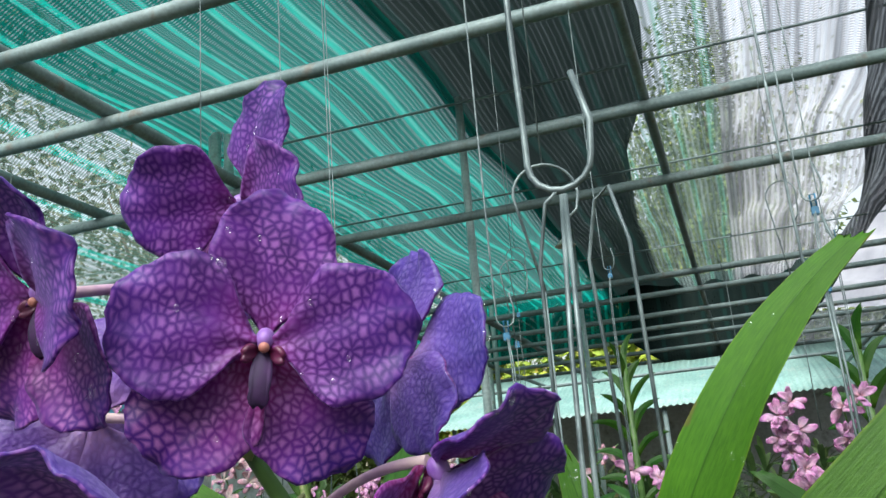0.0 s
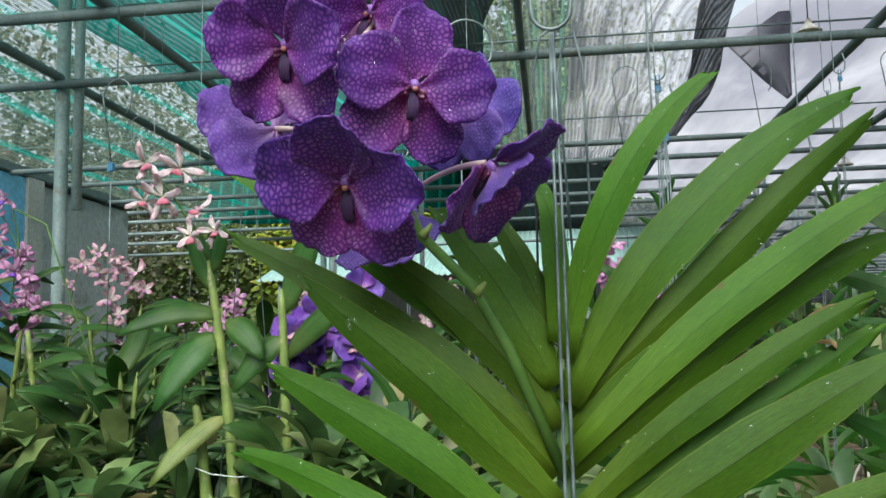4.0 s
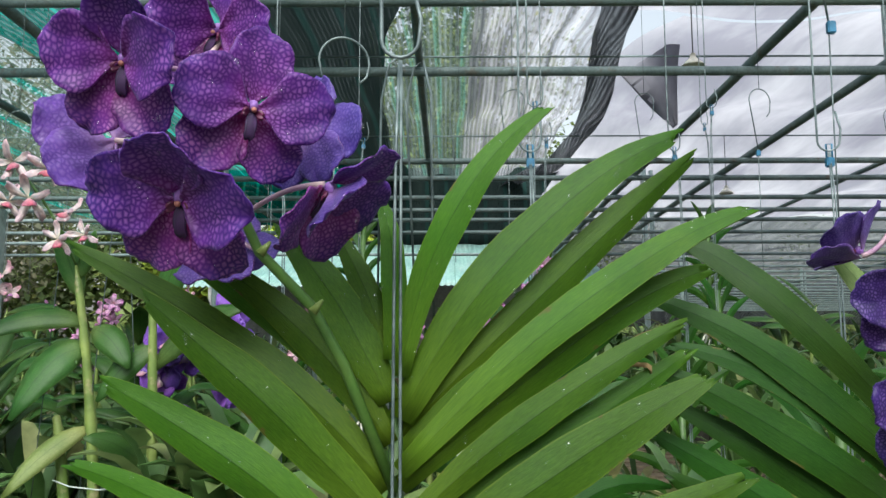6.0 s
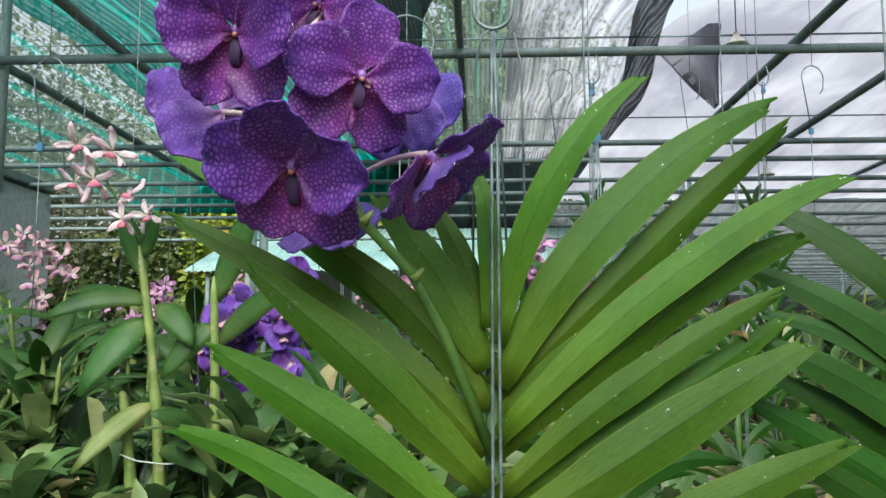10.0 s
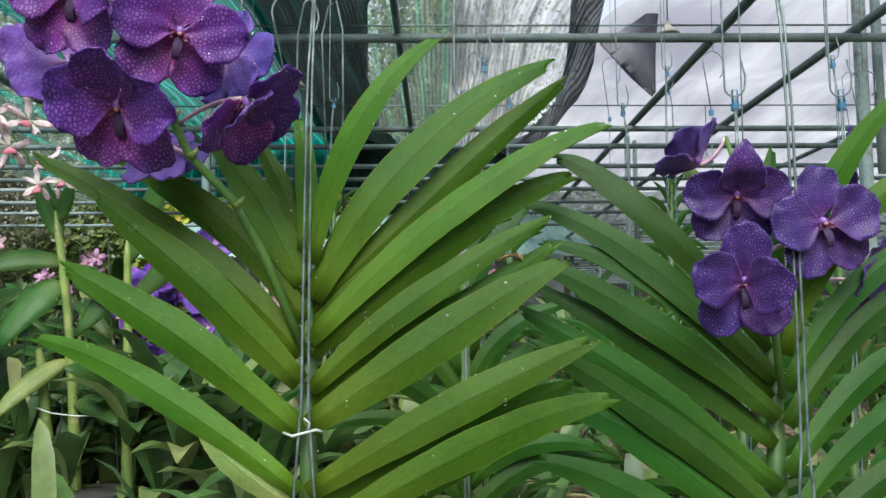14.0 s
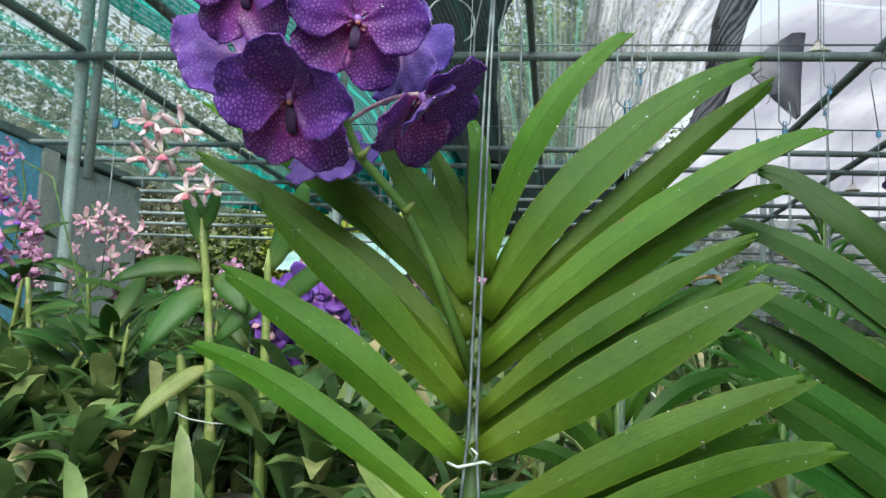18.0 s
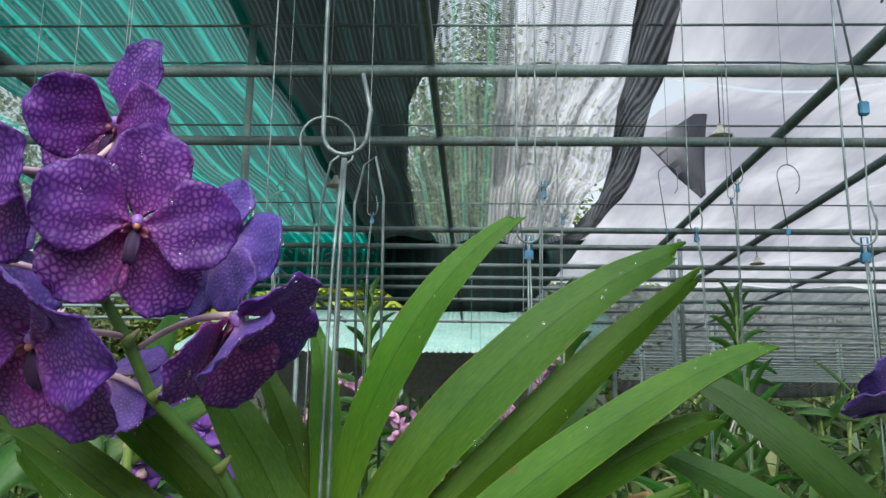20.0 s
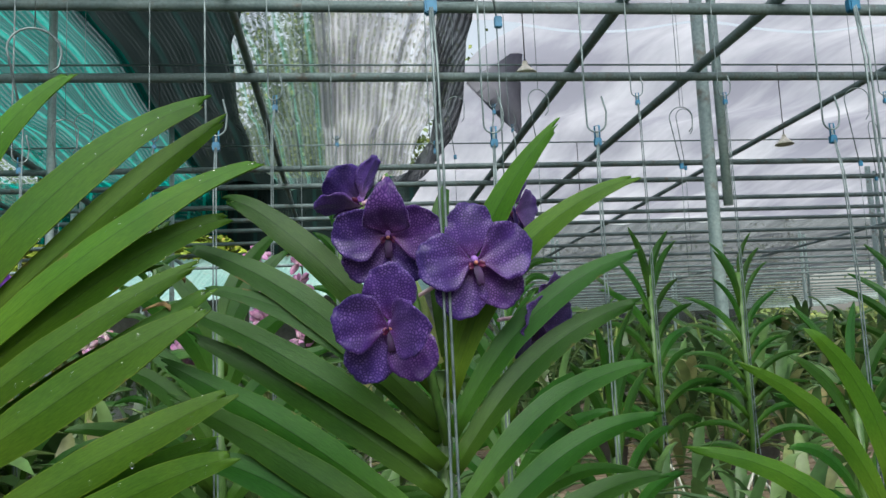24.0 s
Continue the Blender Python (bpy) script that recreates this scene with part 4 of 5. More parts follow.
vanda_flower(A, (1.675 - AX, 2.137 - AY, 1.227), (-0.62, 0.66, -0.3), 0.08, 61, 20, spike_pts[5], bends=(0.1, 0.1, 0.25, 0.1, 0.1))
vanda_flower(A, (1.778 - AX, 2.155 - AY, 1.236), (0.55, 0.8, -0.1), 0.068, 71, 0, spike_pts[5], bends=(0.2, 0.1, 0.1, 0.2, 0.1))
vanda_flower(A, (1.728 - AX, 2.168 - AY, 1.176), (0.2, 0.72, -0.66), 0.06, 81, 0, spike_pts[3], bends=(0.3, 0.2, 0.2, 0.3, 0.3))
hook_and_wires(A, 0.002, 0.008, 2.256, 1.297, 0.978, 0.74, clip=False)
part("spare_wire", tube([(0.012, 0.03, 1.12), (0.005, 0.03, 1.275), (0.010, 0.03, 1.298), (0.016, 0.03, 1.303), (0.021, 0.03, 1.28), (0.023, 0.03, 1.11)], 0.0008, 6), M_WIRE, A)
part("spare_wire", tube([(-0.012, 0.01, 1.08), (-0.010, 0.01, 1.27), (-0.005, 0.008, 1.293), (0.0, 0.008, 1.297)], 0.0008, 6), M_WIRE, A)
roots(A, 9, 0.78, 0.4, 3)


# ---------- the smaller vanda beside it ----------
BX, BY = 2.170, 2.2
B = thing("vanda_orchid", "hanging vanda with dark green strap leaves and small dark violet flowers", "orchid", "hanging vandas", at=(BX, BY, 0))


def b_leaf(bz, mx, mz, tx, tz, w, ty=0.0, twist=0.0, fold=0.4, y0=0.0, mat=None):
    side = 1 if tx > BX else -1
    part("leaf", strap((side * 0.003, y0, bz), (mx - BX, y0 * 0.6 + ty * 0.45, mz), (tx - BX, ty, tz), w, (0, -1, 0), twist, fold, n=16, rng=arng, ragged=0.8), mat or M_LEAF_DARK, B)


b_leaf(1.035, 2.070, 1.148, 2.012, 1.184, 0.026, 0.05, 0.1, y0=0.01)
b_leaf(1.012, 2.072, 1.103, 1.987, 1.148, 0.027, 0.035, 0.1, y0=0.004)
b_leaf(1.000, 2.086, 1.082, 1.997, 1.116, 0.021, 0.03, 0.25, y0=0.01)
b_leaf(0.985, 2.071, 1.058, 1.986, 1.101, 0.028, 0.01, 0.05)
b_leaf(0.965, 2.082, 1.030, 1.991, 1.084, 0.025, 0.02, 0.2, y0=0.008)
b_leaf(0.935, 2.063, 1.014, 1.976, 1.066, 0.027, -0.005, 0.0)
b_leaf(0.912, 2.073, 0.988, 1.983, 1.042, 0.028, -0.01, 0.0, y0=-0.004)
b_leaf(0.890, 2.068, 0.970, 1.990, 1.004, 0.030, -0.005, 0.1)
b_leaf(0.872, 2.056, 0.934, 1.988, 0.957, 0.028, 0.0, 0.1)
b_leaf(0.845, 2.070, 0.905, 1.992, 0.92, 0.027, 0.0, 0.1)
b_leaf(1.060, 2.172, 1.140, 2.182, 1.190, 0.02, 0.03)
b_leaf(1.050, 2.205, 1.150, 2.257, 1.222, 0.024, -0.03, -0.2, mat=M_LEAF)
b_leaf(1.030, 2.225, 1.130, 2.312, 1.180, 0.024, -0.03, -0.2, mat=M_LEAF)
b_leaf(1.005, 2.240, 1.090, 2.320, 1.130, 0.023, 0.0, -0.2)
b_leaf(0.980, 2.245, 1.060, 2.325, 1.095, 0.024, 0.02, -0.1)
b_leaf(0.945, 2.245, 1.020, 2.330, 1.050, 0.024, 0.02, -0.1)
b_leaf(0.910, 2.250, 0.985, 2.335, 1.010, 0.024, 0.02, -0.1)
b_leaf(0.875, 2.250, 0.945, 2.335, 0.968, 0.024, 0.02, -0.1)
b_leaf(1.055, 2.140, 1.130, 2.112, 1.187, 0.022, 0.05, mat=M_LEAF_PALE)
part("stem", tube([(0, 0.02, 0.7), (0, 0.018, 0.9), (0, 0.014, 1.05)], 0.009, 10, [0.009, 0.008, 0.005]), M_STEM, B)
b_spike = [(0.0, 0.0, 1.0), (-0.012, -0.02, 1.05), (-0.02, -0.02, 1.1), (-0.028, -0.012, 1.15), (-0.036, -0.004, 1.19)]
part("flower_spike", tube(b_spike, 0.0028, 8, [0.0032, 0.003, 0.0028, 0.0022, 0.0016]), M_SPIKE, B, "green flower stem")
vanda_flower(B, (2.133 - BX, -0.024, 1.143), (-0.12, -0.96, -0.25), 0.068, 111, 0, b_spike[3], mats=DARK_VIOLET, bends=(0.75, 0.2, 0.15, 0.15, 0.15), tips=(0.7, 0.2, 0, 0, 0), cups=(0.3, 0.3, 0.3, 0.2, 0.2), label="netted dark violet flower with a curled frilled upper sepal")
vanda_flower(B, (2.190 - BX, -0.03, 1.122), (0.1, -0.99, 0.05), 0.075, 121, 10, b_spike[2], mats=DARK_VIOLET, bends=(0.0, 0.05, 0.1, 0.05, 0.0))
vanda_flower(B, (2.132 - BX, -0.036, 1.081), (-0.05, -0.97, -0.2), 0.074, 131, 0, b_spike[1], mats=DARK_VIOLET, bends=(0.15, 1.0, 0.15, 0.3, 0.1), tips=(0, 0.2, 0, 0, 0))
vanda_flower(B, (2.116 - BX, 0.004, 1.172), (-0.5, 0.3, 0.75), 0.06, 141, 0, b_spike[4], openness=0.5, mats=DARK_VIOLET)
vanda_flower(B, (2.226 - BX, 0.02, 1.165), (0.75, -0.35, 0.0), 0.068, 151, 0, (0.03, 0.015, 1.15), openness=0.3, mats=DARK_VIOLET)
vanda_flower(B, (2.242 - BX, 0.03, 1.085), (0.7, -0.6, -0.3), 0.068, 161, 0, (0.045, 0.028, 1.085), openness=0.25, mats=DARK_VIOLET)
for dx, dy, dz in ((-0.186, 0.004, 1.098), (-0.18, 0.02, 1.118)):
    P = []
    for i in range(6):
        s = i / 5
        P.append([Vector((dx - 0.015 * s + 0.003 * math.sin(5 * s), dy + 0.006 * math.sin(8 * s + dx * 90), dz + 0.006 * math.sin(3 * s + dz * 40) + u * 0.0022 * (1 - 0.7 * s))) for u in (-1, 0, 1)])
    part("dry_tip", grid_solid(P, 0.001), M_DRY, B, "withered brown leaf tip")
hook_and_wires(B, 0.0, -0.012, 2.256, 1.325, 0.95, 0.72, clip=True)
roots(B, 8, 0.74, 0.35, 4)


# ---------- other vandas hanging in rows ----------
def vanda(x, y, z0, height, n, length, seed, turn=0.0, mat=None, hook=1.34, width=0.022, droop=0.25, pots=True, label="", hang=True, clip=True):
    """A flowerless vanda: stem from z0 up, n leaves to each side in one fan turned about the wire."""
    rng = random.Random(seed)
    t = thing("vanda_orchid", label or "hanging vanda with dark green arching strap leaves", "orchid", "hanging vandas", at=(x, y, 0))
    c, s = math.cos(turn), math.sin(turn)
    face = (s, -c, 0)
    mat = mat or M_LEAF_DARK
    for k in range(n):
        for side in (-1, 1):
            f = (k + (0.5 if side > 0 else 0)) / n
            bz = z0 + height * f
            a = radians(18 + 52 * f ** 1.3 + rng.uniform(-5, 5))
            l = length * (1.0 - 0.35 * f ** 3) * rng.uniform(0.85, 1.08)
            u1, z1 = math.cos(a + 0.2) * l * 0.5, math.sin(a + 0.2) * l * 0.5
            u2, z2 = math.cos(a) * l, math.sin(a) * l - droop * l * (1 - f) * rng.uniform(0.4, 1.0)
            off = rng.uniform(-0.03, 0.03)
            part("leaf", strap((side * 0.003 * c, side * 0.003 * s, bz), (side * u1 * c - off * s * 0.4, side * u1 * s + off * c * 0.4, bz + z1),
                               (side * u2 * c - off * s, side * u2 * s + off * c, bz + z2), width * rng.uniform(0.85, 1.1), face, rng.uniform(-0.3, 0.3), 0.4, n=9, rng=rng), mat, t)
    part("stem", tube([(0, 0.004, z0 - 0.08), (0, 0.004, z0 + height)], 0.007, 8), M_STEM, t)
    if hang:
        hook_and_wires(t, 0.0, -0.01, 2.256, hook, z0 + 0.02, z0 - 0.1, clip=clip, turn=rng.uniform(-0.6, 0.6))
    roots(t, 6, z0 - 0.05, 0.3, seed + 1)
    return t


vanda(1.955, 2.64, 0.80, 0.31, 8, 0.215, 301, 0.15, width=0.03, label="hanging vanda without flowers, fresh green fan of strap leaves")
vanda(2.296, 2.64, 0.76, 0.28, 7, 0.19, 302, -0.5)
vanda(2.43, 2.64, 0.72, 0.30, 7, 0.19, 303, 0.7)
vanda(2.50, 2.2, 0.72, 0.26, 7, 0.22, 304, 0.1, mat=M_LEAF, hook=1.33, label="hanging vanda with bright green strap leaves")
vanda(2.84, 2.2, 0.72, 0.28, 7, 0.21, 305, -0.3, hook=1.33)
vanda(2.75, 2.64, 0.72, 0.30, 7, 0.2, 306, 0.4)
vanda(3.1, 2.64, 0.74, 0.30, 7, 0.2, 307, -0.2)
vanda(2.735, 3.3, 0.86, 0.36, 8, 0.2, 308, 0.5, hook=1.6, label="tall hanging vanda with narrow arching leaves")
vanda(2.93, 3.3, 0.84, 0.38, 10, 0.17, 309, 0.1, hook=1.6, width=0.016, label="tall hanging vanda with many narrow leaves")
vanda(3.3, 3.3, 0.84, 0.34, 8, 0.2, 310, -0.6, hook=1.6)
vanda(1.66, 3.69, 0.98, 0.46, 10, 0.11, 311, 0.3, hook=1.62, width=0.018, droop=0.5, label="upright vanda with short drooping leaves on a tall stem")
vanda(2.10, 3.69, 0.98, 0.44, 8, 0.13, 312, -0.4, hook=1.62, width=0.024, droop=0.5, label="upright vanda with short broad leaves on a tall stem")
vanda(1.6, 3.0, 0.70, 0.30, 7, 0.2, 313, 0.2, hook=1.4)
vanda(2.3, 3.3, 0.78, 0.3, 7, 0.2, 314, 0.2, hook=1.5)
vanda(2.0, 3.0, 0.66, 0.3, 7, 0.22, 315, -0.2, hook=1.5)
vanda(2.5, 3.69, 0.86, 0.4, 8, 0.18, 316, 0.6, hook=1.7)
vanda(2.689, 4.36, 1.221, 0.3, 7, 0.16, 319, 0.4, hook=1.84, width=0.026, droop=0.4, label="upright vanda with yellowing broad leaves on a tall stem")
vanda(3.45, 2.64, 0.72, 0.3, 7, 0.2, 317, 0.3)
vanda(3.65, 3.3, 0.8, 0.36, 8, 0.2, 318, 0.1, hook=1.6)


# ---------- cane orchids (dendrobium) on the benches ----------
def oval_leaf(base, tip, width, facing, rng, mat, parent, sag=0.12):
    base, tip = Vector(base), Vector(tip)
    d = tip - base
    mid = (base + tip) / 2 + Vector((0, 0, sag * d.length))
    ctl = mid * 2 - (base + tip) / 2
    P = []
    for i in range(8):
        s = i / 7
        p = bez(base, ctl, tip, s)
        t = ((ctl - base) * (1 - s) + (tip - ctl) * s).normalized()
        N = Vector(facing)
        N = N - t * N.dot(t)
        N = N.normalized() if N.length > 1e-4 else t.orthogonal().normalized()
        S = t.cross(N)
        w = width * 0.5 * max(0.06, math.sin(math.pi * (0.04 + 0.94 * s) ** 0.9)) ** 0.75
        P.append([p + S * u * w - N * (abs(u) * w * 0.25) for u in (-1, -0.5, 0, 0.5, 1)])
    part("leaf", grid_solid(P, 0.0012), mat, parent)


def small_flower(parent, at, normal, size, rng, mats, narrow=0.5, name="flower"):
    fl = new(name)
    fl.parent = parent
    fl.matrix_basis = place(at, normal, roll=rng.uniform(-25, 25))
    for ang in (90, 20, 160, -50, -130):
        bm = tepal(size * 0.5, size * narrow * 0.6, 0.3, rng.uniform(-0.4, 0.4), 0.12, rng.uniform(-0.8, 0.8), rng, 7, 5, 0.0008)
        bm.transform(Matrix.Rotation(radians(ang - 90 + rng.uniform(-18, 18)), 4, 'Z') @ Matrix.Rotation(rng.uniform(-0.5, 0.8), 4, 'X'))
        part("petal", bm, [mats[0], mats[1]], fl)
    bm = tepal(size * 0.32, size * 0.26, 0.4, -0.6, 0.08, 0.3, rng, 7, 5, 0.001)
    bm.transform(Matrix.Rotation(radians(180), 4, 'Z') @ Matrix.Rotation(0.9, 4, 'X'))
    part("lip", bm, [mats[2], mats[2]], fl)
    return fl


M_WHITE_PINK = petal_material("white_pink_petal", (0.66, 0.5, 0.54), (0.7, 0.66, 0.63), (0.72, 0.69, 0.66), (0.62, 0.6, 0.42), cells=4, spot_amount=0.3)
M_RED_LIP = petal_material("red_lip", (0.5, 0.09, 0.16), (0.6, 0.3, 0.34), (0.68, 0.5, 0.48), (0.6, 0.5, 0.3), cells=5, spot_amount=0.3)
PINKS = (M_PINK, M_BLUSH, M_PINK)
WHITES = (M_WHITE_PINK, M_WHITE_PINK, M_RED_LIP)
BLUSHES = (M_BLUSH, M_BLUSH, M_PINK)
LILACS = (M_LILAC, M_LILAC, M_BLUSH)


def dendrobium(x, y, z0, canes, height, seed, flowers=None, nflow=0, label="", leaf=0.12, lean=0.12):
    rng = random.Random(seed)
    t = thing("cane_orchid", label or "leafy cane orchid with thick green stems", "orchid", "cane orchids", at=(x, y, 0))
    bm = tube([(0, 0, z0 - 0.11), (0, 0, z0 - 0.1), (0, 0, z0 - 0.005), (0, 0, z0)], 0.05, 14, [0.045, 0.047, 0.06, 0.064])
    part("pot", bm, M_POT, t, "small black plastic pot")
    for c in range(canes):
        a = rng.uniform(0, 6.28)
        h = height * rng.uniform(0.7, 1.05)
        top = Vector((math.cos(a) * lean * h * 2 * rng.uniform(0.3, 1), math.sin(a) * lean * h * rng.uniform(0.3, 1), z0 + h))
        b0 = Vector((math.cos(a) * 0.025, math.sin(a) * 0.025, z0 - 0.01))
        ctl = Vector((b0.x, b0.y, z0 + h * 0.55))
        pts, rad = [], []
        for i in range(15):
            s = i / 14
            pts.append(bez(b0, ctl, top, s))
            rad.append((0.0085 * (1 - 0.55 * s)) * (1.0 + (0.14 if i % 3 == 0 else -0.04)) * (0.3 if i == 14 else 1.0))
        part("cane", tube(pts, 0.008, 8, rad), M_CANE, t)
        k = rng.randint(5, 8)
        for i in range(k):
            s = 0.35 + 0.62 * i / (k - 1)
            p = bez(b0, ctl, top, s)
            az = a + (math.pi if i % 2 else 0) + rng.uniform(-0.7, 0.7)
            l = leaf * rng.uniform(0.7, 1.15)
            d = Vector((math.cos(az) * 0.85, math.sin(az) * 0.6, rng.uniform(-0.1, 0.75))).normalized()
            oval_leaf(p, p + d * l, l * rng.uniform(0.24, 0.34), (0.1, -0.55, 0.9), rng, M_LEAF_DEND, t, rng.uniform(0.05, 0.2))
        if flowers and c < max(1, canes // 2):
            tip = top + Vector((rng.uniform(-0.14, 0.14), rng.uniform(-0.08, 0.02), rng.uniform(0.1, 0.24)))
            mid = top + Vector((0, 0, 0.1))
            fp = [bez(top, mid, tip, i / 9) for i in range(10)]
            part("flower_stem", tube(fp, 0.0016, 6), M_SPIKE, t)
            for i in range(nflow):
                p = fp[min(9, 1 + int(8.9 * i / max(1, nflow)))]
                n = Vector((rng.uniform(-0.7, 0.7), -1, rng.uniform(-0.3, 0.4)))
                small_flower(t, p + n.normalized() * 0.02 + Vector((rng.uniform(-0.02, 0.02), 0, rng.uniform(-0.01, 0.01))), n, rng.uniform(0.044, 0.064) * (1.6 if flowers is LILACS else 1.0), rng, flowers, 0.85 if flowers is LILACS else 0.38)
    return t


def bench(x0, x1, y0, y1, z):
    t = thing("bench", "low slatted wooden bench with steel legs holding potted orchids", "bench", "benches", at=(0, 0, 0))
    k = int((y1 - y0) / 0.14)
    for i in range(k):
        y = y0 + 0.14 * i
        part("slat", box(x0, x1, y, y + 0.09, z - 0.02, z, 0.003), M_WOOD, t)
    for x in (x0 + 0.1, (x0 + x1) / 2, x1 - 0.1):
        for y in (y0 + 0.08, y1 - 0.12):
            part("leg", tube([(x, y, 0), (x, y, z - 0.02)], 0.02, 8), M_PIPE, t)


bench(-1.3, 2.3, 2.85, 4.9, 0.68)
bench(2.45, 4.9, 3.8, 6.6, 0.68)
bench(-1.3, 1.5, 6.2, 8.8, 0.68)
bench(2.0, 6.5, 7.2, 9.4, 0.68)
brng = random.Random(77)
# the near pair of canes with the blush flowers
def near_cane_orchid():
    rng = random.Random(401)
    t = thing("cane_orchid", "cane orchid with broad leaves and a spray of pale pink flowers", "orchid", "cane orchids", at=(1.36, 3.0, 0))
    part("pot", tube([(0, 0, 0.682), (0, 0, 0.69), (0, 0, 0.785), (0, 0, 0.79)], 0.05, 14, [0.045, 0.047, 0.06, 0.064]), M_POT, t, "small black plastic pot")

    def cane(x0, x1, x2, z2):
        pts = [bez(Vector((x0, 0, 0.78)), Vector((x1, 0.0, 1.0)), Vector((x2, 0, z2)), i / 16) for i in range(17)]
        part("cane", tube(pts, 0.01, 9, [(0.0105 - 0.0045 * i / 16) * (1.12 if i % 4 == 0 else 0.97) * (0.3 if i == 16 else 1) for i in range(17)]), M_CANE, t)

    cane(-0.03, -0.035, -0.08, 1.25)
    cane(0.055, 0.05, 0.042, 1.2)
    cane(-0.07, -0.09, -0.1, 1.02)

    def lf(bx, bz, tx, tz, w, y=0.0, face=(0.1, -0.8, 0.6), mat=None, sag=0.14):
        oval_leaf((bx, 0, bz), (tx, y, tz), w, face, rng, mat or M_LEAF_DEND, t, sag)

    lf(0.042, 1.16, 0.11, 1.32, 0.05, -0.02, (-0.3, -1, 0.1), sag=0.02)
    lf(0.047, 1.09, 0.195, 1.179, 0.05, -0.04)
    lf(-0.06, 1.16, -0.205, 1.132, 0.045, -0.05)
    lf(-0.058, 1.12, -0.14, 1.016, 0.062, -0.06, (-0.2, -1, 0.2), sag=0.2)
    lf(-0.048, 1.0, -0.142, 0.904, 0.034, -0.07, (0, -1, 0.3), M_LEAF_PALE, 0.1)
    lf(-0.05, 1.15, 0.02, 1.09, 0.045, -0.03, (0.2, -1, 0.4))
    lf(-0.07, 1.2, -0.11, 1.31, 0.036, -0.01, (0.3, -1, 0.1), sag=0.02)
    lf(-0.075, 1.23, -0.04, 1.3, 0.03, -0.03, (-0.2, -1, 0.2), sag=0.02)
    lf(0.05, 1.0, 0.16, 0.93, 0.05, -0.05)
    lf(0.05, 0.93, -0.03, 0.99, 0.04, -0.06)
    lf(-0.04, 0.93, 0.06, 0.9, 0.04, -0.06)
    lf(0.045, 1.12, -0.03, 1.04, 0.045, -0.02, (0, -1, 0.5))
    st = [bez(Vector((-0.08, 0, 1.25)), Vector((-0.1, -0.02, 1.32)), Vector((-0.165, -0.03, 1.4)), i / 9) for i in range(10)]
    part("flower_stem", tube(st, 0.0022, 7), M_SPIKE, t)
    for k, (x, z, s) in enumerate(((-0.165, 1.405, 0.075), (-0.105, 1.39, 0.078), (-0.13, 1.345, 0.08), (-0.075, 1.325, 0.066), (-0.045, 1.29, 0.06), (-0.16, 1.34, 0.062), (-0.09, 1.285, 0.06))):
        small_flower(t, (x, -0.045 - 0.008 * (k % 3), z), (rng.uniform(-0.6, 0.6), -1, rng.uniform(-0.4, 0.3)), s, rng, WHITES, 0.26)
    part("tie", tube([(-0.09, -0.02, 0.925), (-0.06, -0.03, 0.917), (-0.02, -0.028, 0.912), (0.05, -0.02, 0.915), (0.07, -0.01, 0.913)], 0.0012, 6), M_TIE, t, "clear twisted plastic tie")
    for x0, x1 in ((-0.02, -0.06), (-0.015, 0.045), (-0.1, -0.13)):
        part("hanging_wire", tube([(x0, 0.02, 2.256), (x0, 0.015, 1.45), (x1, -0.015, 0.8)], 0.0008, 6), M_WIRE, t)
    part("clip", box(-0.024, -0.012, 0.01, 0.02, 1.43, 1.447, 0.0015), M_CLIP, t, "blue plastic clip on the wire")


near_cane_orchid()


def spray_orchid(x, y, spray, seed, label, mats):
    """Cane orchid with one long stem arching over and its star flowers strung along it; spray in metres from the pot."""
    rng = random.Random(seed)
    t = thing("cane_orchid", label, "orchid", "cane orchids", at=(x, y, 0))
    part("pot", tube([(0, 0, 0.682), (0, 0, 0.69), (0, 0, 0.785), (0, 0, 0.79)], 0.05, 14, [0.045, 0.047, 0.06, 0.064]), M_POT, t, "small black plastic pot")
    tops = []
    for c in range(3):
        b0 = Vector((rng.uniform(-0.03, 0.03), rng.uniform(-0.03, 0.03), 0.78))
        e = Vector((rng.uniform(-0.1, 0.1), rng.uniform(-0.06, 0.06), rng.uniform(1.0, 1.15)))
        pts = [bez(b0, Vector((b0.x, b0.y, 0.95)), e, i / 11) for i in range(12)]
        part("cane", tube(pts, 0.008, 8, [(0.009 - 0.004 * i / 11) * (1.12 if i % 3 == 0 else 0.96) for i in range(12)]), M_CANE, t)
        tops.append(e)
        for i in range(6):
            p = pts[4 + i]
            a = rng.uniform(0, 6.28)
            l = rng.uniform(0.1, 0.17)
            oval_leaf(p, p + Vector((math.cos(a), math.sin(a) * 0.6, rng.uniform(-0.2, 0.6))).normalized() * l, l * 0.3, (0.1, -0.6, 0.8), rng, M_LEAF_DEND, t)
    st = [tops[0]] + [Vector((u, -0.01, z)) for u, z in spray]
    fine = []
    for a, b in zip(st, st[1:]):
        fine += [a.lerp(b, k / 4) for k in range(4)]
    part("flower_stem", tube(fine + [st[-1]], 0.0018, 7), M_SPIKE, t)
    for u, z in spray[1:]:
        n = Vector((rng.uniform(-0.6, 0.6), -1, rng.uniform(-0.4, 0.3)))
        for _ in range(2):
            small_flower(t, (u + rng.uniform(-0.028, 0.028), -0.03 - rng.uniform(0, 0.02), z + rng.uniform(-0.02, 0.02)), n + Vector((rng.uniform(-0.5, 0.5), 0, rng.uniform(-0.3, 0.3))), rng.uniform(0.05, 0.066), rng, mats, 0.3)


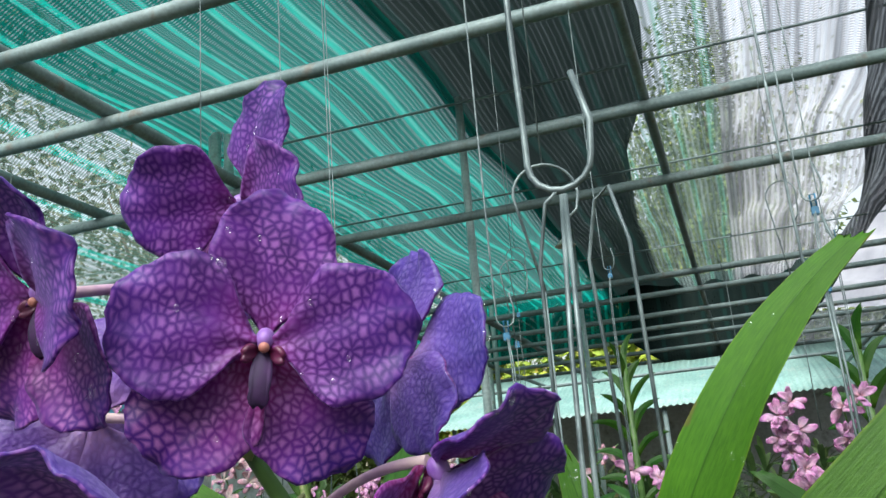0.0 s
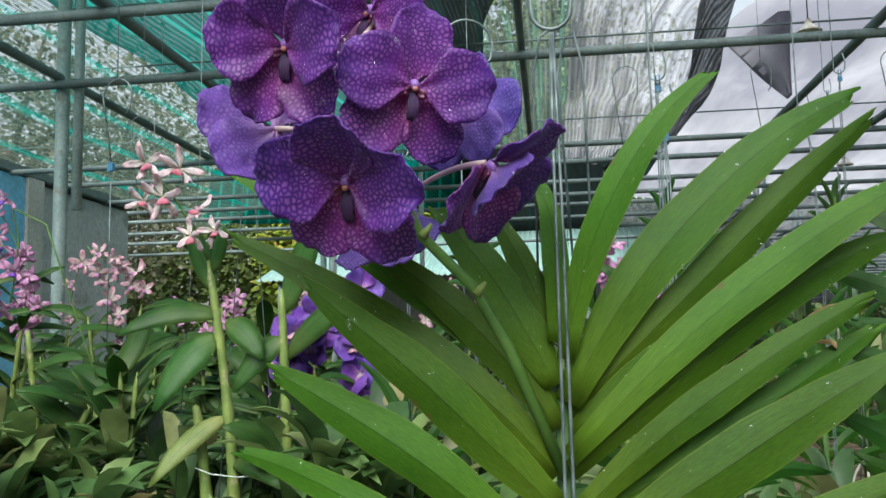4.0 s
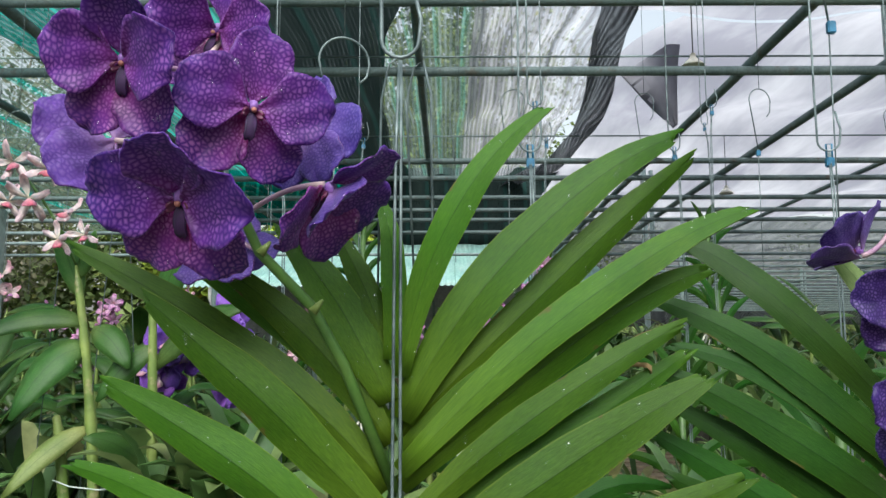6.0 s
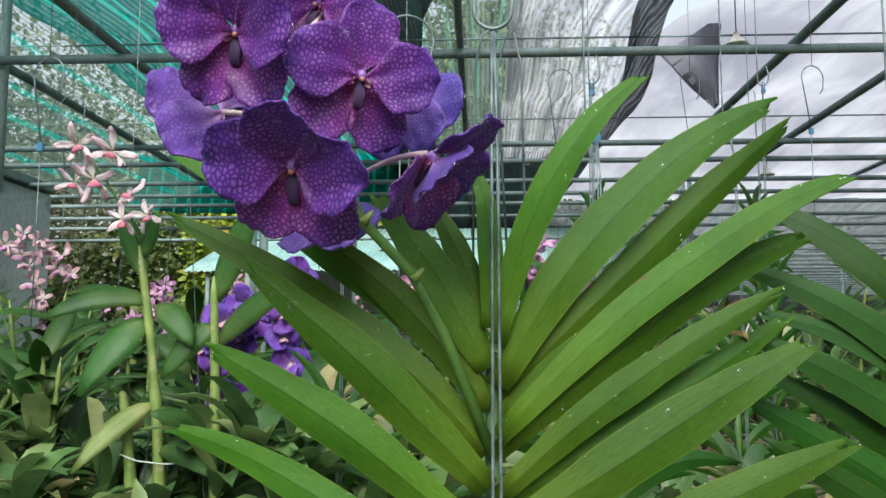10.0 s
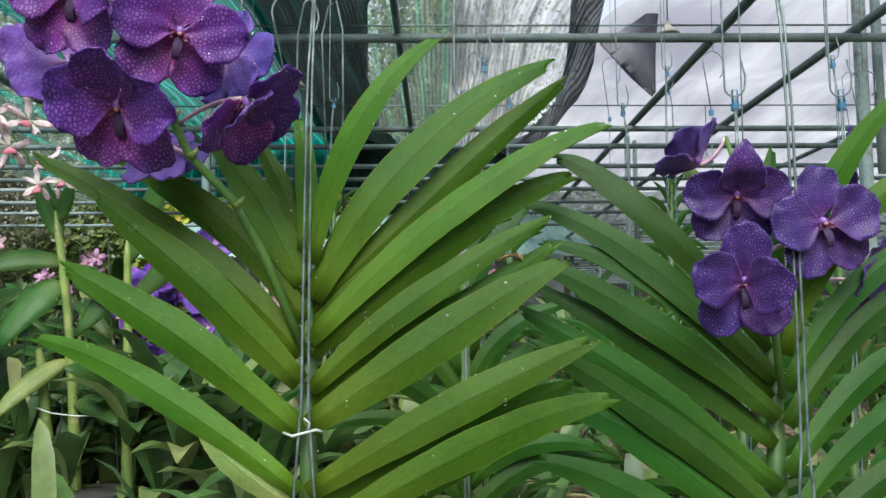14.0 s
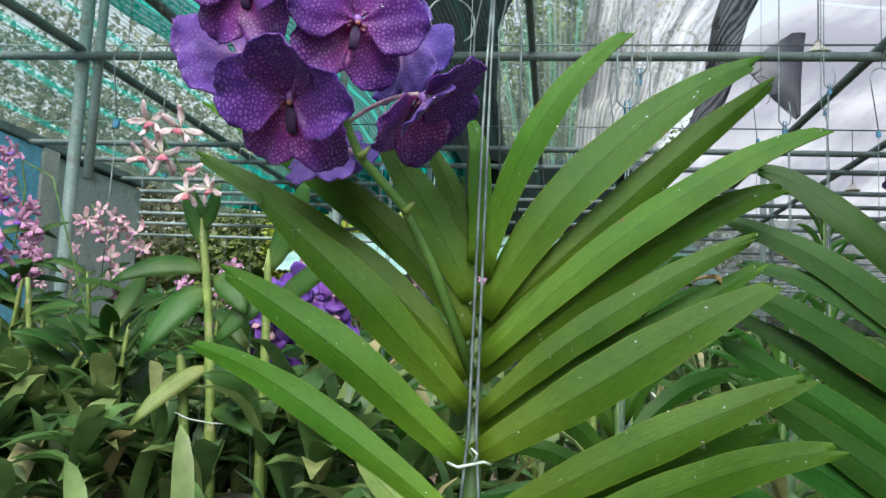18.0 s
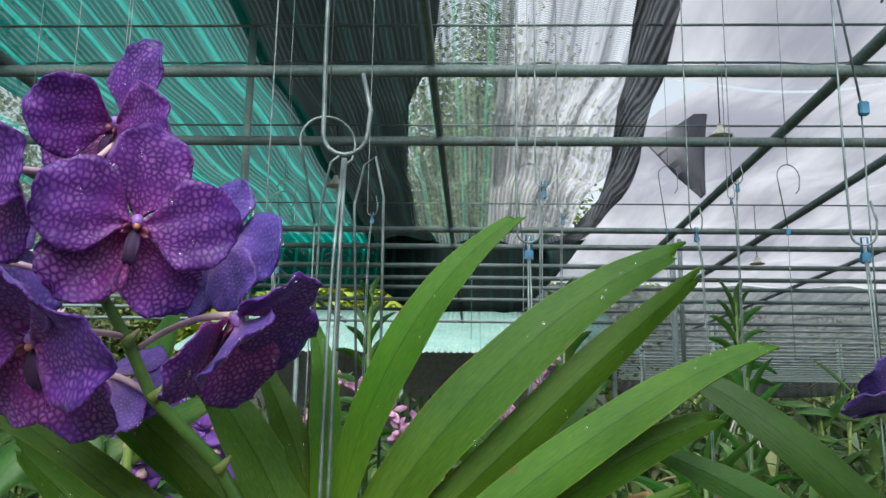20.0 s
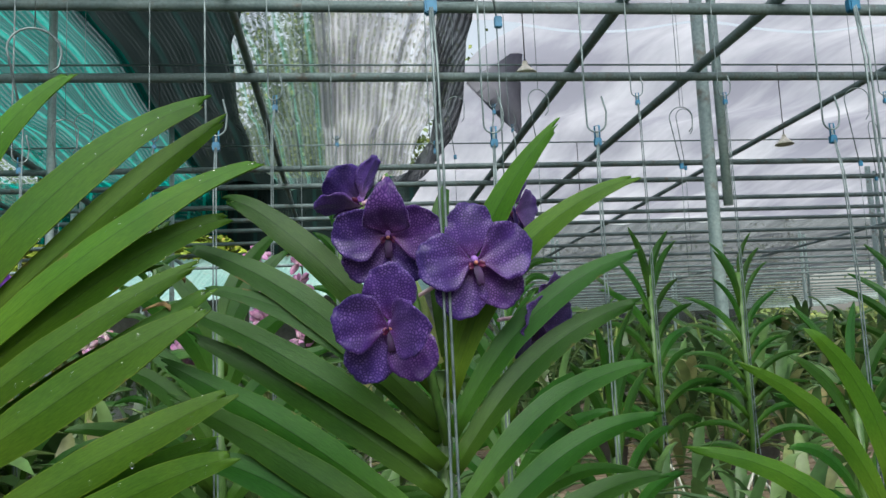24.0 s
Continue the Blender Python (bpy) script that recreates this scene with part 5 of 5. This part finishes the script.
STARS = (M_PINK, M_BLUSH, M_LILAC)
spray_orchid(0.9, 3.2, ((-0.02, 1.35), (-0.09, 1.385), (-0.075, 1.32), (-0.08, 1.26), (-0.09, 1.195), (-0.15, 1.15)), 431, "cane orchid with a hanging chain of pink star flowers", STARS)
spray_orchid(0.66, 3.2, ((0.02, 1.35), (-0.04, 1.5), (-0.08, 1.47), (-0.11, 1.64), (-0.06, 1.62)), 432, "cane orchid with pale blush flowers on a tall stem", BLUSHES)
spray_orchid(0.6, 3.25, ((0.01, 1.18), (-0.03, 1.29), (-0.05, 1.24), (-0.04, 1.18), (0.06, 1.1), (0.02, 1.05)), 433, "cane orchid with a short spray of pink star flowers", STARS)
for i, (x, y, h, fl, n) in enumerate(((0.66, 3.4, 0.46, PINKS, 9), (0.88, 3.45, 0.4, BLUSHES, 7), (0.5, 3.1, 0.36, PINKS, 6), (1.05, 3.2, 0.3, None, 0), (0.75, 3.0, 0.3, None, 0),
                                      (1.46, 3.3, 0.28, LILACS, 5), (1.3, 3.35, 0.26, LILACS, 6), (1.2, 3.6, 0.34, None, 0), (0.95, 3.85, 0.36, PINKS, 7), (0.35, 3.6, 0.4, None, 0),
                                      (1.45, 3.8, 0.3, BLUSHES, 5), (0.2, 3.2, 0.36, BLUSHES, 6), (0.0, 3.8, 0.4, None, 0), (0.6, 4.2, 0.4, None, 0), (1.15, 4.2, 0.36, BLUSHES, 5),
                                      (-0.3, 3.3, 0.38, PINKS, 6), (-0.5, 4.0, 0.42, None, 0), (0.1, 4.5, 0.42, BLUSHES, 6), (1.5, 4.5, 0.36, None, 0), (0.8, 4.7, 0.36, None, 0))):
    dendrobium(x, y, 0.792, brng.randint(3, 5), h, 410 + i, fl, n, "" if not fl else ("leafy cane orchid with violet flowers" if fl is LILACS else "leafy cane orchid with sprays of small pink flowers"), 0.13)
for i in range(26):
    x, y = brng.uniform(2.5, 4.8), brng.uniform(3.9, 6.5)
    dendrobium(x, y, 0.792, brng.randint(3, 4), brng.uniform(0.3, 0.5), 450 + i, None, 0, leaf=0.15)
# pink cluster behind the wire
dendrobium(1.97, 3.3, 0.792, 3, 0.34, 480, PINKS, 11, "cane orchid with a dense cluster of lilac pink flowers", 0.12)
dendrobium(2.05, 3.4, 0.792, 3, 0.36, 481, PINKS, 10, "cane orchid with a dense cluster of lilac pink flowers", 0.12)
dendrobium(1.85, 3.35, 0.792, 3, 0.32, 482, PINKS, 9, "cane orchid with a dense cluster of lilac pink flowers", 0.12)


# ---------- massed foliage on and under the benches ----------
def foliage(name, label, mat, count, seed, spot, length, width, up):
    """Uncounted strap leaves as one mesh: spot(rng) gives each clump's base."""
    rng = random.Random(seed)
    vs, fs = [], []
    done = 0
    while done < count:
        c = Vector(spot(rng))
        for _ in range(rng.randint(5, 9)):
            a = rng.uniform(0, 6.28)
            l = length * rng.uniform(0.6, 1.2)
            out = Vector((math.cos(a), math.sin(a), 0))
            rise = rng.uniform(*up)
            tip = c + out * l * math.cos(rise) + Vector((0, 0, l * math.sin(rise)))
            ctl = c + out * l * 0.3 * math.cos(rise) + Vector((0, 0, l * (0.35 + 0.5 * math.sin(rise))))
            side = Vector((-out.y, out.x, 0))
            k = len(vs)
            for i in range(6):
                s = i / 5
                p = bez(c, ctl, tip, s)
                w = width * 0.5 * max(0.03, math.sin(math.pi * (0.1 + 0.9 * s)) ** 0.85)
                vs += [p - side * w + Vector((0, 0, w * 0.45)), p, p + side * w + Vector((0, 0, w * 0.45))]
            for i in range(5):
                q = k + i * 3
                fs += [(q, q + 1, q + 4, q + 3), (q + 1, q + 2, q + 5, q + 4)]
            done += 1
    me = bpy.data.meshes.new(name)
    me.from_pydata([tuple(v) for v in vs], [], fs)
    me.polygons.foreach_set("use_smooth", [True] * len(fs))
    me.materials.append(mat)
    tagged(new(name, me), label, "foliage", kind="stuff")


foliage("foliage", "massed dark orchid leaves on the near bench", M_MASS, 2600, 801, lambda r: (r.uniform(-1.2, 2.25), r.uniform(2.9, 4.9), r.uniform(0.7, 0.86)), 0.17, 0.032, (0.1, 1.35))
foliage("foliage", "massed orchid leaves crowding the far bench", M_MASS, 2600, 802, lambda r: (r.uniform(2.3, 4.9), r.uniform(3.7, 6.6), r.uniform(0.7, 1.0)), 0.2, 0.03, (0.1, 1.35))
foliage("foliage", "tangle of leaves and roots under the hanging vandas", M_MASS, 2200, 803, lambda r: (r.uniform(1.3, 4.2), r.uniform(2.5, 3.6), r.uniform(0.45, 0.75)), 0.2, 0.028, (0.0, 1.3))
foliage("foliage", "distant rows of potted orchids", M_MASS, 3500, 804, lambda r: (r.uniform(-1.4, 9.0), r.uniform(6.5, 11.5), r.uniform(0.7, 1.15)), 0.26, 0.04, (0.1, 1.35))
foliage("foliage", "rows of leafy plants along the far side", M_MASS, 2500, 805, lambda r: (r.uniform(4.6, 10.0), r.uniform(2.5, 7.0), r.uniform(0.6, 1.15)), 0.26, 0.04, (0.1, 1.35))

foliage("foliage", "broad green leaves crowding between the near cane orchids", M_MASS, 620, 806, lambda r: (r.uniform(0.5, 1.75), r.uniform(2.8, 3.25), r.uniform(0.72, 0.93)), 0.15, 0.046, (0.0, 1.2))
foliage("foliage", "rows of potted orchids receding under the white film", M_MASS, 3600, 807, lambda r: (r.uniform(4.2, 14.0), r.uniform(11.5, 24.0), r.uniform(0.7, 1.2)), 0.3, 0.045, (0.1, 1.35))


# ---------- far end ----------
def hedge(x0, x1, y0, y1, h, seed, n=9000, mat=None, label="dense green shrubs closing the view beyond the shade house"):
    rng = random.Random(seed)
    vs, fs = [], []
    for _ in range(n):
        x, y = rng.uniform(x0, x1), rng.uniform(y0, y1)
        z = rng.uniform(0, 1) ** 0.7 * h * (0.75 + 0.35 * noise.noise(Vector((x * 0.5, y * 0.5, seed))))
        d = Vector((rng.uniform(-1, 1), rng.uniform(-1, 1), rng.uniform(-0.8, 0.6))).normalized()
        s = d.orthogonal().normalized()
        l = rng.uniform(0.1, 0.24)
        c = Vector((x, y, z))
        k = len(vs)
        vs += [c, c + d * l * 0.5 + s * l * 0.3, c + d * l, c + d * l * 0.5 - s * l * 0.3]
        fs.append((k, k + 1, k + 2, k + 3))
    me = bpy.data.meshes.new("hedge")
    me.from_pydata([tuple(v) for v in vs], [], fs)
    me.materials.append(mat or M_TREE)
    tagged(new("hedge", me), label, "shrubs", kind="stuff")


hedge(-9, 4.2, 15.8, 17.2, 3.6, 1, 20000)
hedge(3.6, 20, 26.5, 28.5, 2.9, 6, 22000)
hedge(-1.62, -0.9, 10.9, 11.7, 1.9, 7, 2600, M_LIME, "yellow and brown leaved bushes at the end of the side wall")
hedge(-2.6, -1.3, 12.4, 14.0, 2.2, 8, 3000)
hedge(-3.0, 1.2, 15.35, 15.8, 4.2, 5, 12000, M_LIME, "bright yellow-green and orange leaved shrubs beyond the shed")
hedge(15.4, 16.8, -4, 27, 2.6, 2, 24000)
hedge(-9, 16, -7, -5.5, 2.6, 3, 6000)

def mint_roof(x0, x1, y0, y1, z0, z1):
    t = thing("lean_to_shed", "low shed behind with a mint green corrugated sheet roof", "shed", at=(0, 0, 0))
    for piece in range(6):
        a, b = x0 + (x1 - x0) * piece / 6, x0 + (x1 - x0) * (piece + 1) / 6 + 0.04
        k = int((b - a) / 0.019)
        P = [[Vector((a + (b - a) * j / k, y0 + (y1 - y0) * i / 3, z0 + (z1 - z0) * i / 3 + 0.012 * math.sin(2 * math.pi * (a + (b - a) * j / k) / 0.076) + 0.004 * piece % 2)) for j in range(k + 1)] for i in range(4)]
        part("roof_sheet", grid_solid(P, 0.003), M_MINT, t)
    part("back_wall", box(x0, x1, y1 - 0.1, y1, 0, z1 - 0.05), M_GREY, t, "grey shaded wall under the roof")
    for i in range(5):
        x = x0 + 0.3 + (x1 - x0 - 0.6) * i / 4
        part("post", tube([(x, y0 + 0.1, 0), (x, y0 + 0.1, z0)], 0.03, 8), M_PIPE, t)


mint_roof(-1.9, 3.9, 12.2, 15.2, 1.95, 2.85)


def tree(x, y, h, spread, seed, mat, leafn=900, size=0.16, label="leafy tree beyond the shade house"):
    rng = random.Random(seed)
    t = thing("tree", label, "tree", "trees outside", at=(x, y, 0))
    limbs = [tube([(0, 0, 0), (0.05, 0.05, h * 0.3), (0.0, 0.1, h * 0.62)], 0.1, 9, [0.14, 0.11, 0.06])]
    cents = []
    for _ in range(9):
        a = rng.uniform(0, 6.28)
        e = Vector((math.cos(a) * spread * rng.uniform(0.4, 1), math.sin(a) * spread * rng.uniform(0.3, 0.9), h * rng.uniform(0.5, 1.0)))
        b0 = Vector((0, 0.06, h * rng.uniform(0.3, 0.6)))
        limbs.append(tube([b0, b0.lerp(e, 0.5) + Vector((0, 0, 0.2)), e], 0.03, 6, [0.05, 0.03, 0.012]))
        cents.append(e)
        cents.append(b0.lerp(e, 0.65))
    part("trunk", merge(*limbs), M_TRUNK, t)
    vs, fs = [], []
    for _ in range(leafn):
        c = rng.choice(cents) + Vector((rng.gauss(0, spread * 0.22), rng.gauss(0, spread * 0.22), rng.gauss(0, h * 0.09)))
        d = Vector((rng.uniform(-1, 1), rng.uniform(-1, 1), rng.uniform(-0.8, 0.4))).normalized()
        s = d.orthogonal().normalized()
        s = Matrix.Rotation(rng.uniform(0, 6.28), 3, d) @ s
        l = size * rng.uniform(0.6, 1.3)
        k = len(vs)
        vs += [c, c + d * l * 0.5 + s * l * 0.28, c + d * l, c + d * l * 0.5 - s * l * 0.28 + Vector((0, 0, 0.02))]
        fs.append((k, k + 1, k + 2, k + 3))
    me = bpy.data.meshes.new("crown")
    me.from_pydata([tuple(v) for v in vs], [], fs)
    me.materials.append(mat)
    ob = new("crown", me)
    ob.parent = t
    return t


trng = random.Random(9)
for i in range(9):
    tree(-6.5 + i * 0.3 + trng.uniform(-2.5, 1.0), 1.5 + i * 1.6, trng.uniform(5.0, 7.0), 2.0, 600 + i, M_TREE_DARK, 6000, 0.09, "dark leafy tree behind the side wall")
for i in range(10):
    tree(-7 + i * 2.6 + trng.uniform(-0.6, 0.6), (17.5 if i < 5 else 29.0) + trng.uniform(-0.8, 1.2), trng.uniform(3.6, 5.5), 1.9, 620 + i, M_TREE if i % 3 else M_TREE_DARK, 5000, 0.1)
for x, y, h in ((0.9, 18.4, 8.2), (2.1, 19.2, 9.0)):
    tree(x, y, h, 2.0, 660 + int(h * 10), M_TREE, 16000, 0.13, "tall leafy tree showing through the shade cloth")
for i in range(5):
    tree(17.5 + trng.uniform(-0.8, 0.8), -1 + i * 5.6, trng.uniform(4, 5.5), 1.9, 640 + i, M_TREE, 5000, 0.1)
for i in range(8):
    tree(-6 + i * 2.4, -7 + trng.uniform(-1, 1), trng.uniform(3.5, 5), 1.9, 670 + i, M_TREE_DARK, 2500, 0.15)


# ---------- loose hooks and lamps on the pipes ----------
def empty_hook(x, y, z, r=0.028, seed=0, drop=0.35, clip=False):
    rng = random.Random(seed)
    t = thing("wire_hook", "empty bent galvanised wire hook hanging from the pipe" if not clip else "bent wire hook with a blue plastic clip hanging from the pipe", "hook", "hanging hooks", at=(x, y, 0))
    turn = rng.uniform(-0.5, 0.5)
    c, s = math.cos(turn), math.sin(turn)
    pts = [(0, 0, 2.256), (0.0, 0, z + drop)]
    part("hanging_wire", tube(pts, 0.0008, 6), M_WIRE, t)
    loop = []
    for k in range(13):
        a = math.pi * (1.0 - k / 12)
        loop.append((r * math.cos(a) * c, r * math.cos(a) * s, z + drop - r + r * math.sin(a)))
    loop = [(-r * 0.35 * c, -r * 0.35 * s, z)] + loop + [(r * 0.9 * c, r * 0.9 * s, z + drop * 0.62), (r * 0.6 * c, r * 0.6 * s, z + drop * 0.55)]
    part("hook", tube(loop, 0.0014, 7), M_WIRE, t)
    if clip:
        part("clip", box(-0.005 - r * 0.3 * c, 0.005 - r * 0.3 * c, -0.004, 0.004, z - 0.017, z - 0.002, 0.0012), M_CLIP, t)
    part("lower_wire", tube([(-r * 0.35 * c, -r * 0.35 * s, z), (-r * 0.4 * c, -r * 0.4 * s, z - 0.3)], 0.0009, 6), M_WIRE, t)


for i, (x, y, z, dr, cl) in enumerate(((1.74, 2.64, 1.36, 0.12, False), (2.02, 3.69, 1.55, 0.2, False), (1.45, 3.69, 1.5, 0.18, True), (1.12, 3.0, 1.42, 0.14, True), (2.32, 2.64, 1.5, 0.2, True), (0.82, 3.69, 1.5, 0.2, False),
                                       (2.62, 3.69, 1.6, 0.15, True), (3.0, 3.69, 1.55, 0.15, True), (1.9, 4.36, 1.7, 0.2, False), (2.5, 4.36, 1.75, 0.2, True), (3.3, 4.36, 1.7, 0.2, True), (1.3, 4.36, 1.7, 0.2, True),
                                       (0.55, 4.36, 1.6, 0.2, True), (0.0, 3.69, 1.55, 0.2, False), (3.5, 3.69, 1.55, 0.2, True), (4.0, 4.36, 1.65, 0.2, True))):
    empty_hook(x, y, z, 0.03, i, dr, cl)


def lamp(x, y, z):
    t = thing("pendant_lamp", "small cream bell shaped lamp hanging from the roof", "lamp", "pendant lamps", at=(x, y, z))
    prof = ((0.0, 0.05), (0.012, 0.05), (0.016, 0.03), (0.045, 0.0), (0.06, -0.012), (0.057, -0.015), (0.04, 0.0), (0.01, 0.02))
    bm = bmesh.new()
    rings = [[bm.verts.new((r * math.cos(a), r * math.sin(a), h)) for a in [2 * math.pi * k / 16 for k in range(16)]] for r, h in prof[1:]]
    for r1, r2 in zip(rings, rings[1:]):
        for k in range(16):
            bm.faces.new((r1[k], r1[(k + 1) % 16], r2[(k + 1) % 16], r2[k]))
    bm.faces.new(rings[0])
    part("shade", smooth(bm), M_LAMP, t)
    part("cord", tube([(0, 0, 0.045), (0.0, 0, 2.862 - z)], 0.003, 6), M_POT, t)


for x, y, z in ((3.05, 5.65, 2.5), (1.08, 6.55, 2.5), (4.9, 6.55, 2.35), (4.1, 8.4, 2.4)):
    lamp(x, y, z)


# ---------- water drops on the leaves and petals ----------
def water_drops():
    rng = random.Random(12)
    ball = bmesh.new()
    bmesh.ops.create_icosphere(ball, subdivisions=2, radius=1.0)
    ball.verts.index_update()
    unit = [v.co.copy() for v in ball.verts]
    tris = [[v.index for v in f.verts] for f in ball.faces]
    ball.free()
    dv, df = [], []
    for ob in [o for o in A.children_recursive if o.type == 'MESH' and o.name.split(".")[0] in ("leaf", "petal", "sepal")]:
        me = ob.data
        m = Matrix.Translation((AX, AY, 0)) @ (ob.parent.matrix_basis if ob.parent is not A else Matrix())
        leaf = ob.name.startswith("leaf")
        polys = [p for p in me.polygons if p.material_index == 0 and (m.to_3x3() @ p.normal).y < -0.2]
        for _ in range(14 if leaf else 4):
            if not polys:
                continue
            p = rng.choice(polys)
            vs = [me.vertices[i].co for i in p.vertices]
            a, b = rng.random(), rng.random()
            q = vs[0].lerp(vs[1], a).lerp(vs[-1].lerp(vs[2 % len(vs)], a), b)
            q = m @ q
            r = rng.uniform(0.0005, 0.0010) if rng.random() < 0.82 else rng.uniform(0.0011, 0.0018)
            nrm = (m.to_3x3() @ p.normal).normalized()
            k = len(dv)
            for co in unit:
                v = co * r
                v = v - nrm * (v.dot(nrm) * 0.6) + Vector((0, 0, -0.9 * r if co.z < 0 else 0)) + q + nrm * 0.0002
                dv.append(v[:])
            df += [[k + j for j in f] for f in tris]
    m_, nd, ln = nodes_of("water")
    tp = nd.new("ShaderNodeBsdfTransparent")
    tp.inputs[0].default_value = (0.99, 1.0, 0.99, 1)
    gl = nd.new("ShaderNodeBsdfGlossy")
    gl.inputs["Roughness"].default_value = 0.03
    g = nd.new("ShaderNodeMixShader")
    g.inputs[0].default_value = 0.06
    ln.new(tp.outputs[0], g.inputs[1])
    ln.new(gl.outputs[0], g.inputs[2])
    o = nd.new("ShaderNodeOutputMaterial")
    ln.new(g.outputs[0], o.inputs[0])
    me = bpy.data.meshes.new("water_drops")
    me.from_pydata(dv, [], df)
    me.polygons.foreach_set("use_smooth", [True] * len(df))
    me.materials.append(m_)
    ob = new("water_drops", me)
    tagged(ob, "scattered clear water drops on the leaves and petals", "water drops", kind="stuff")


water_drops()
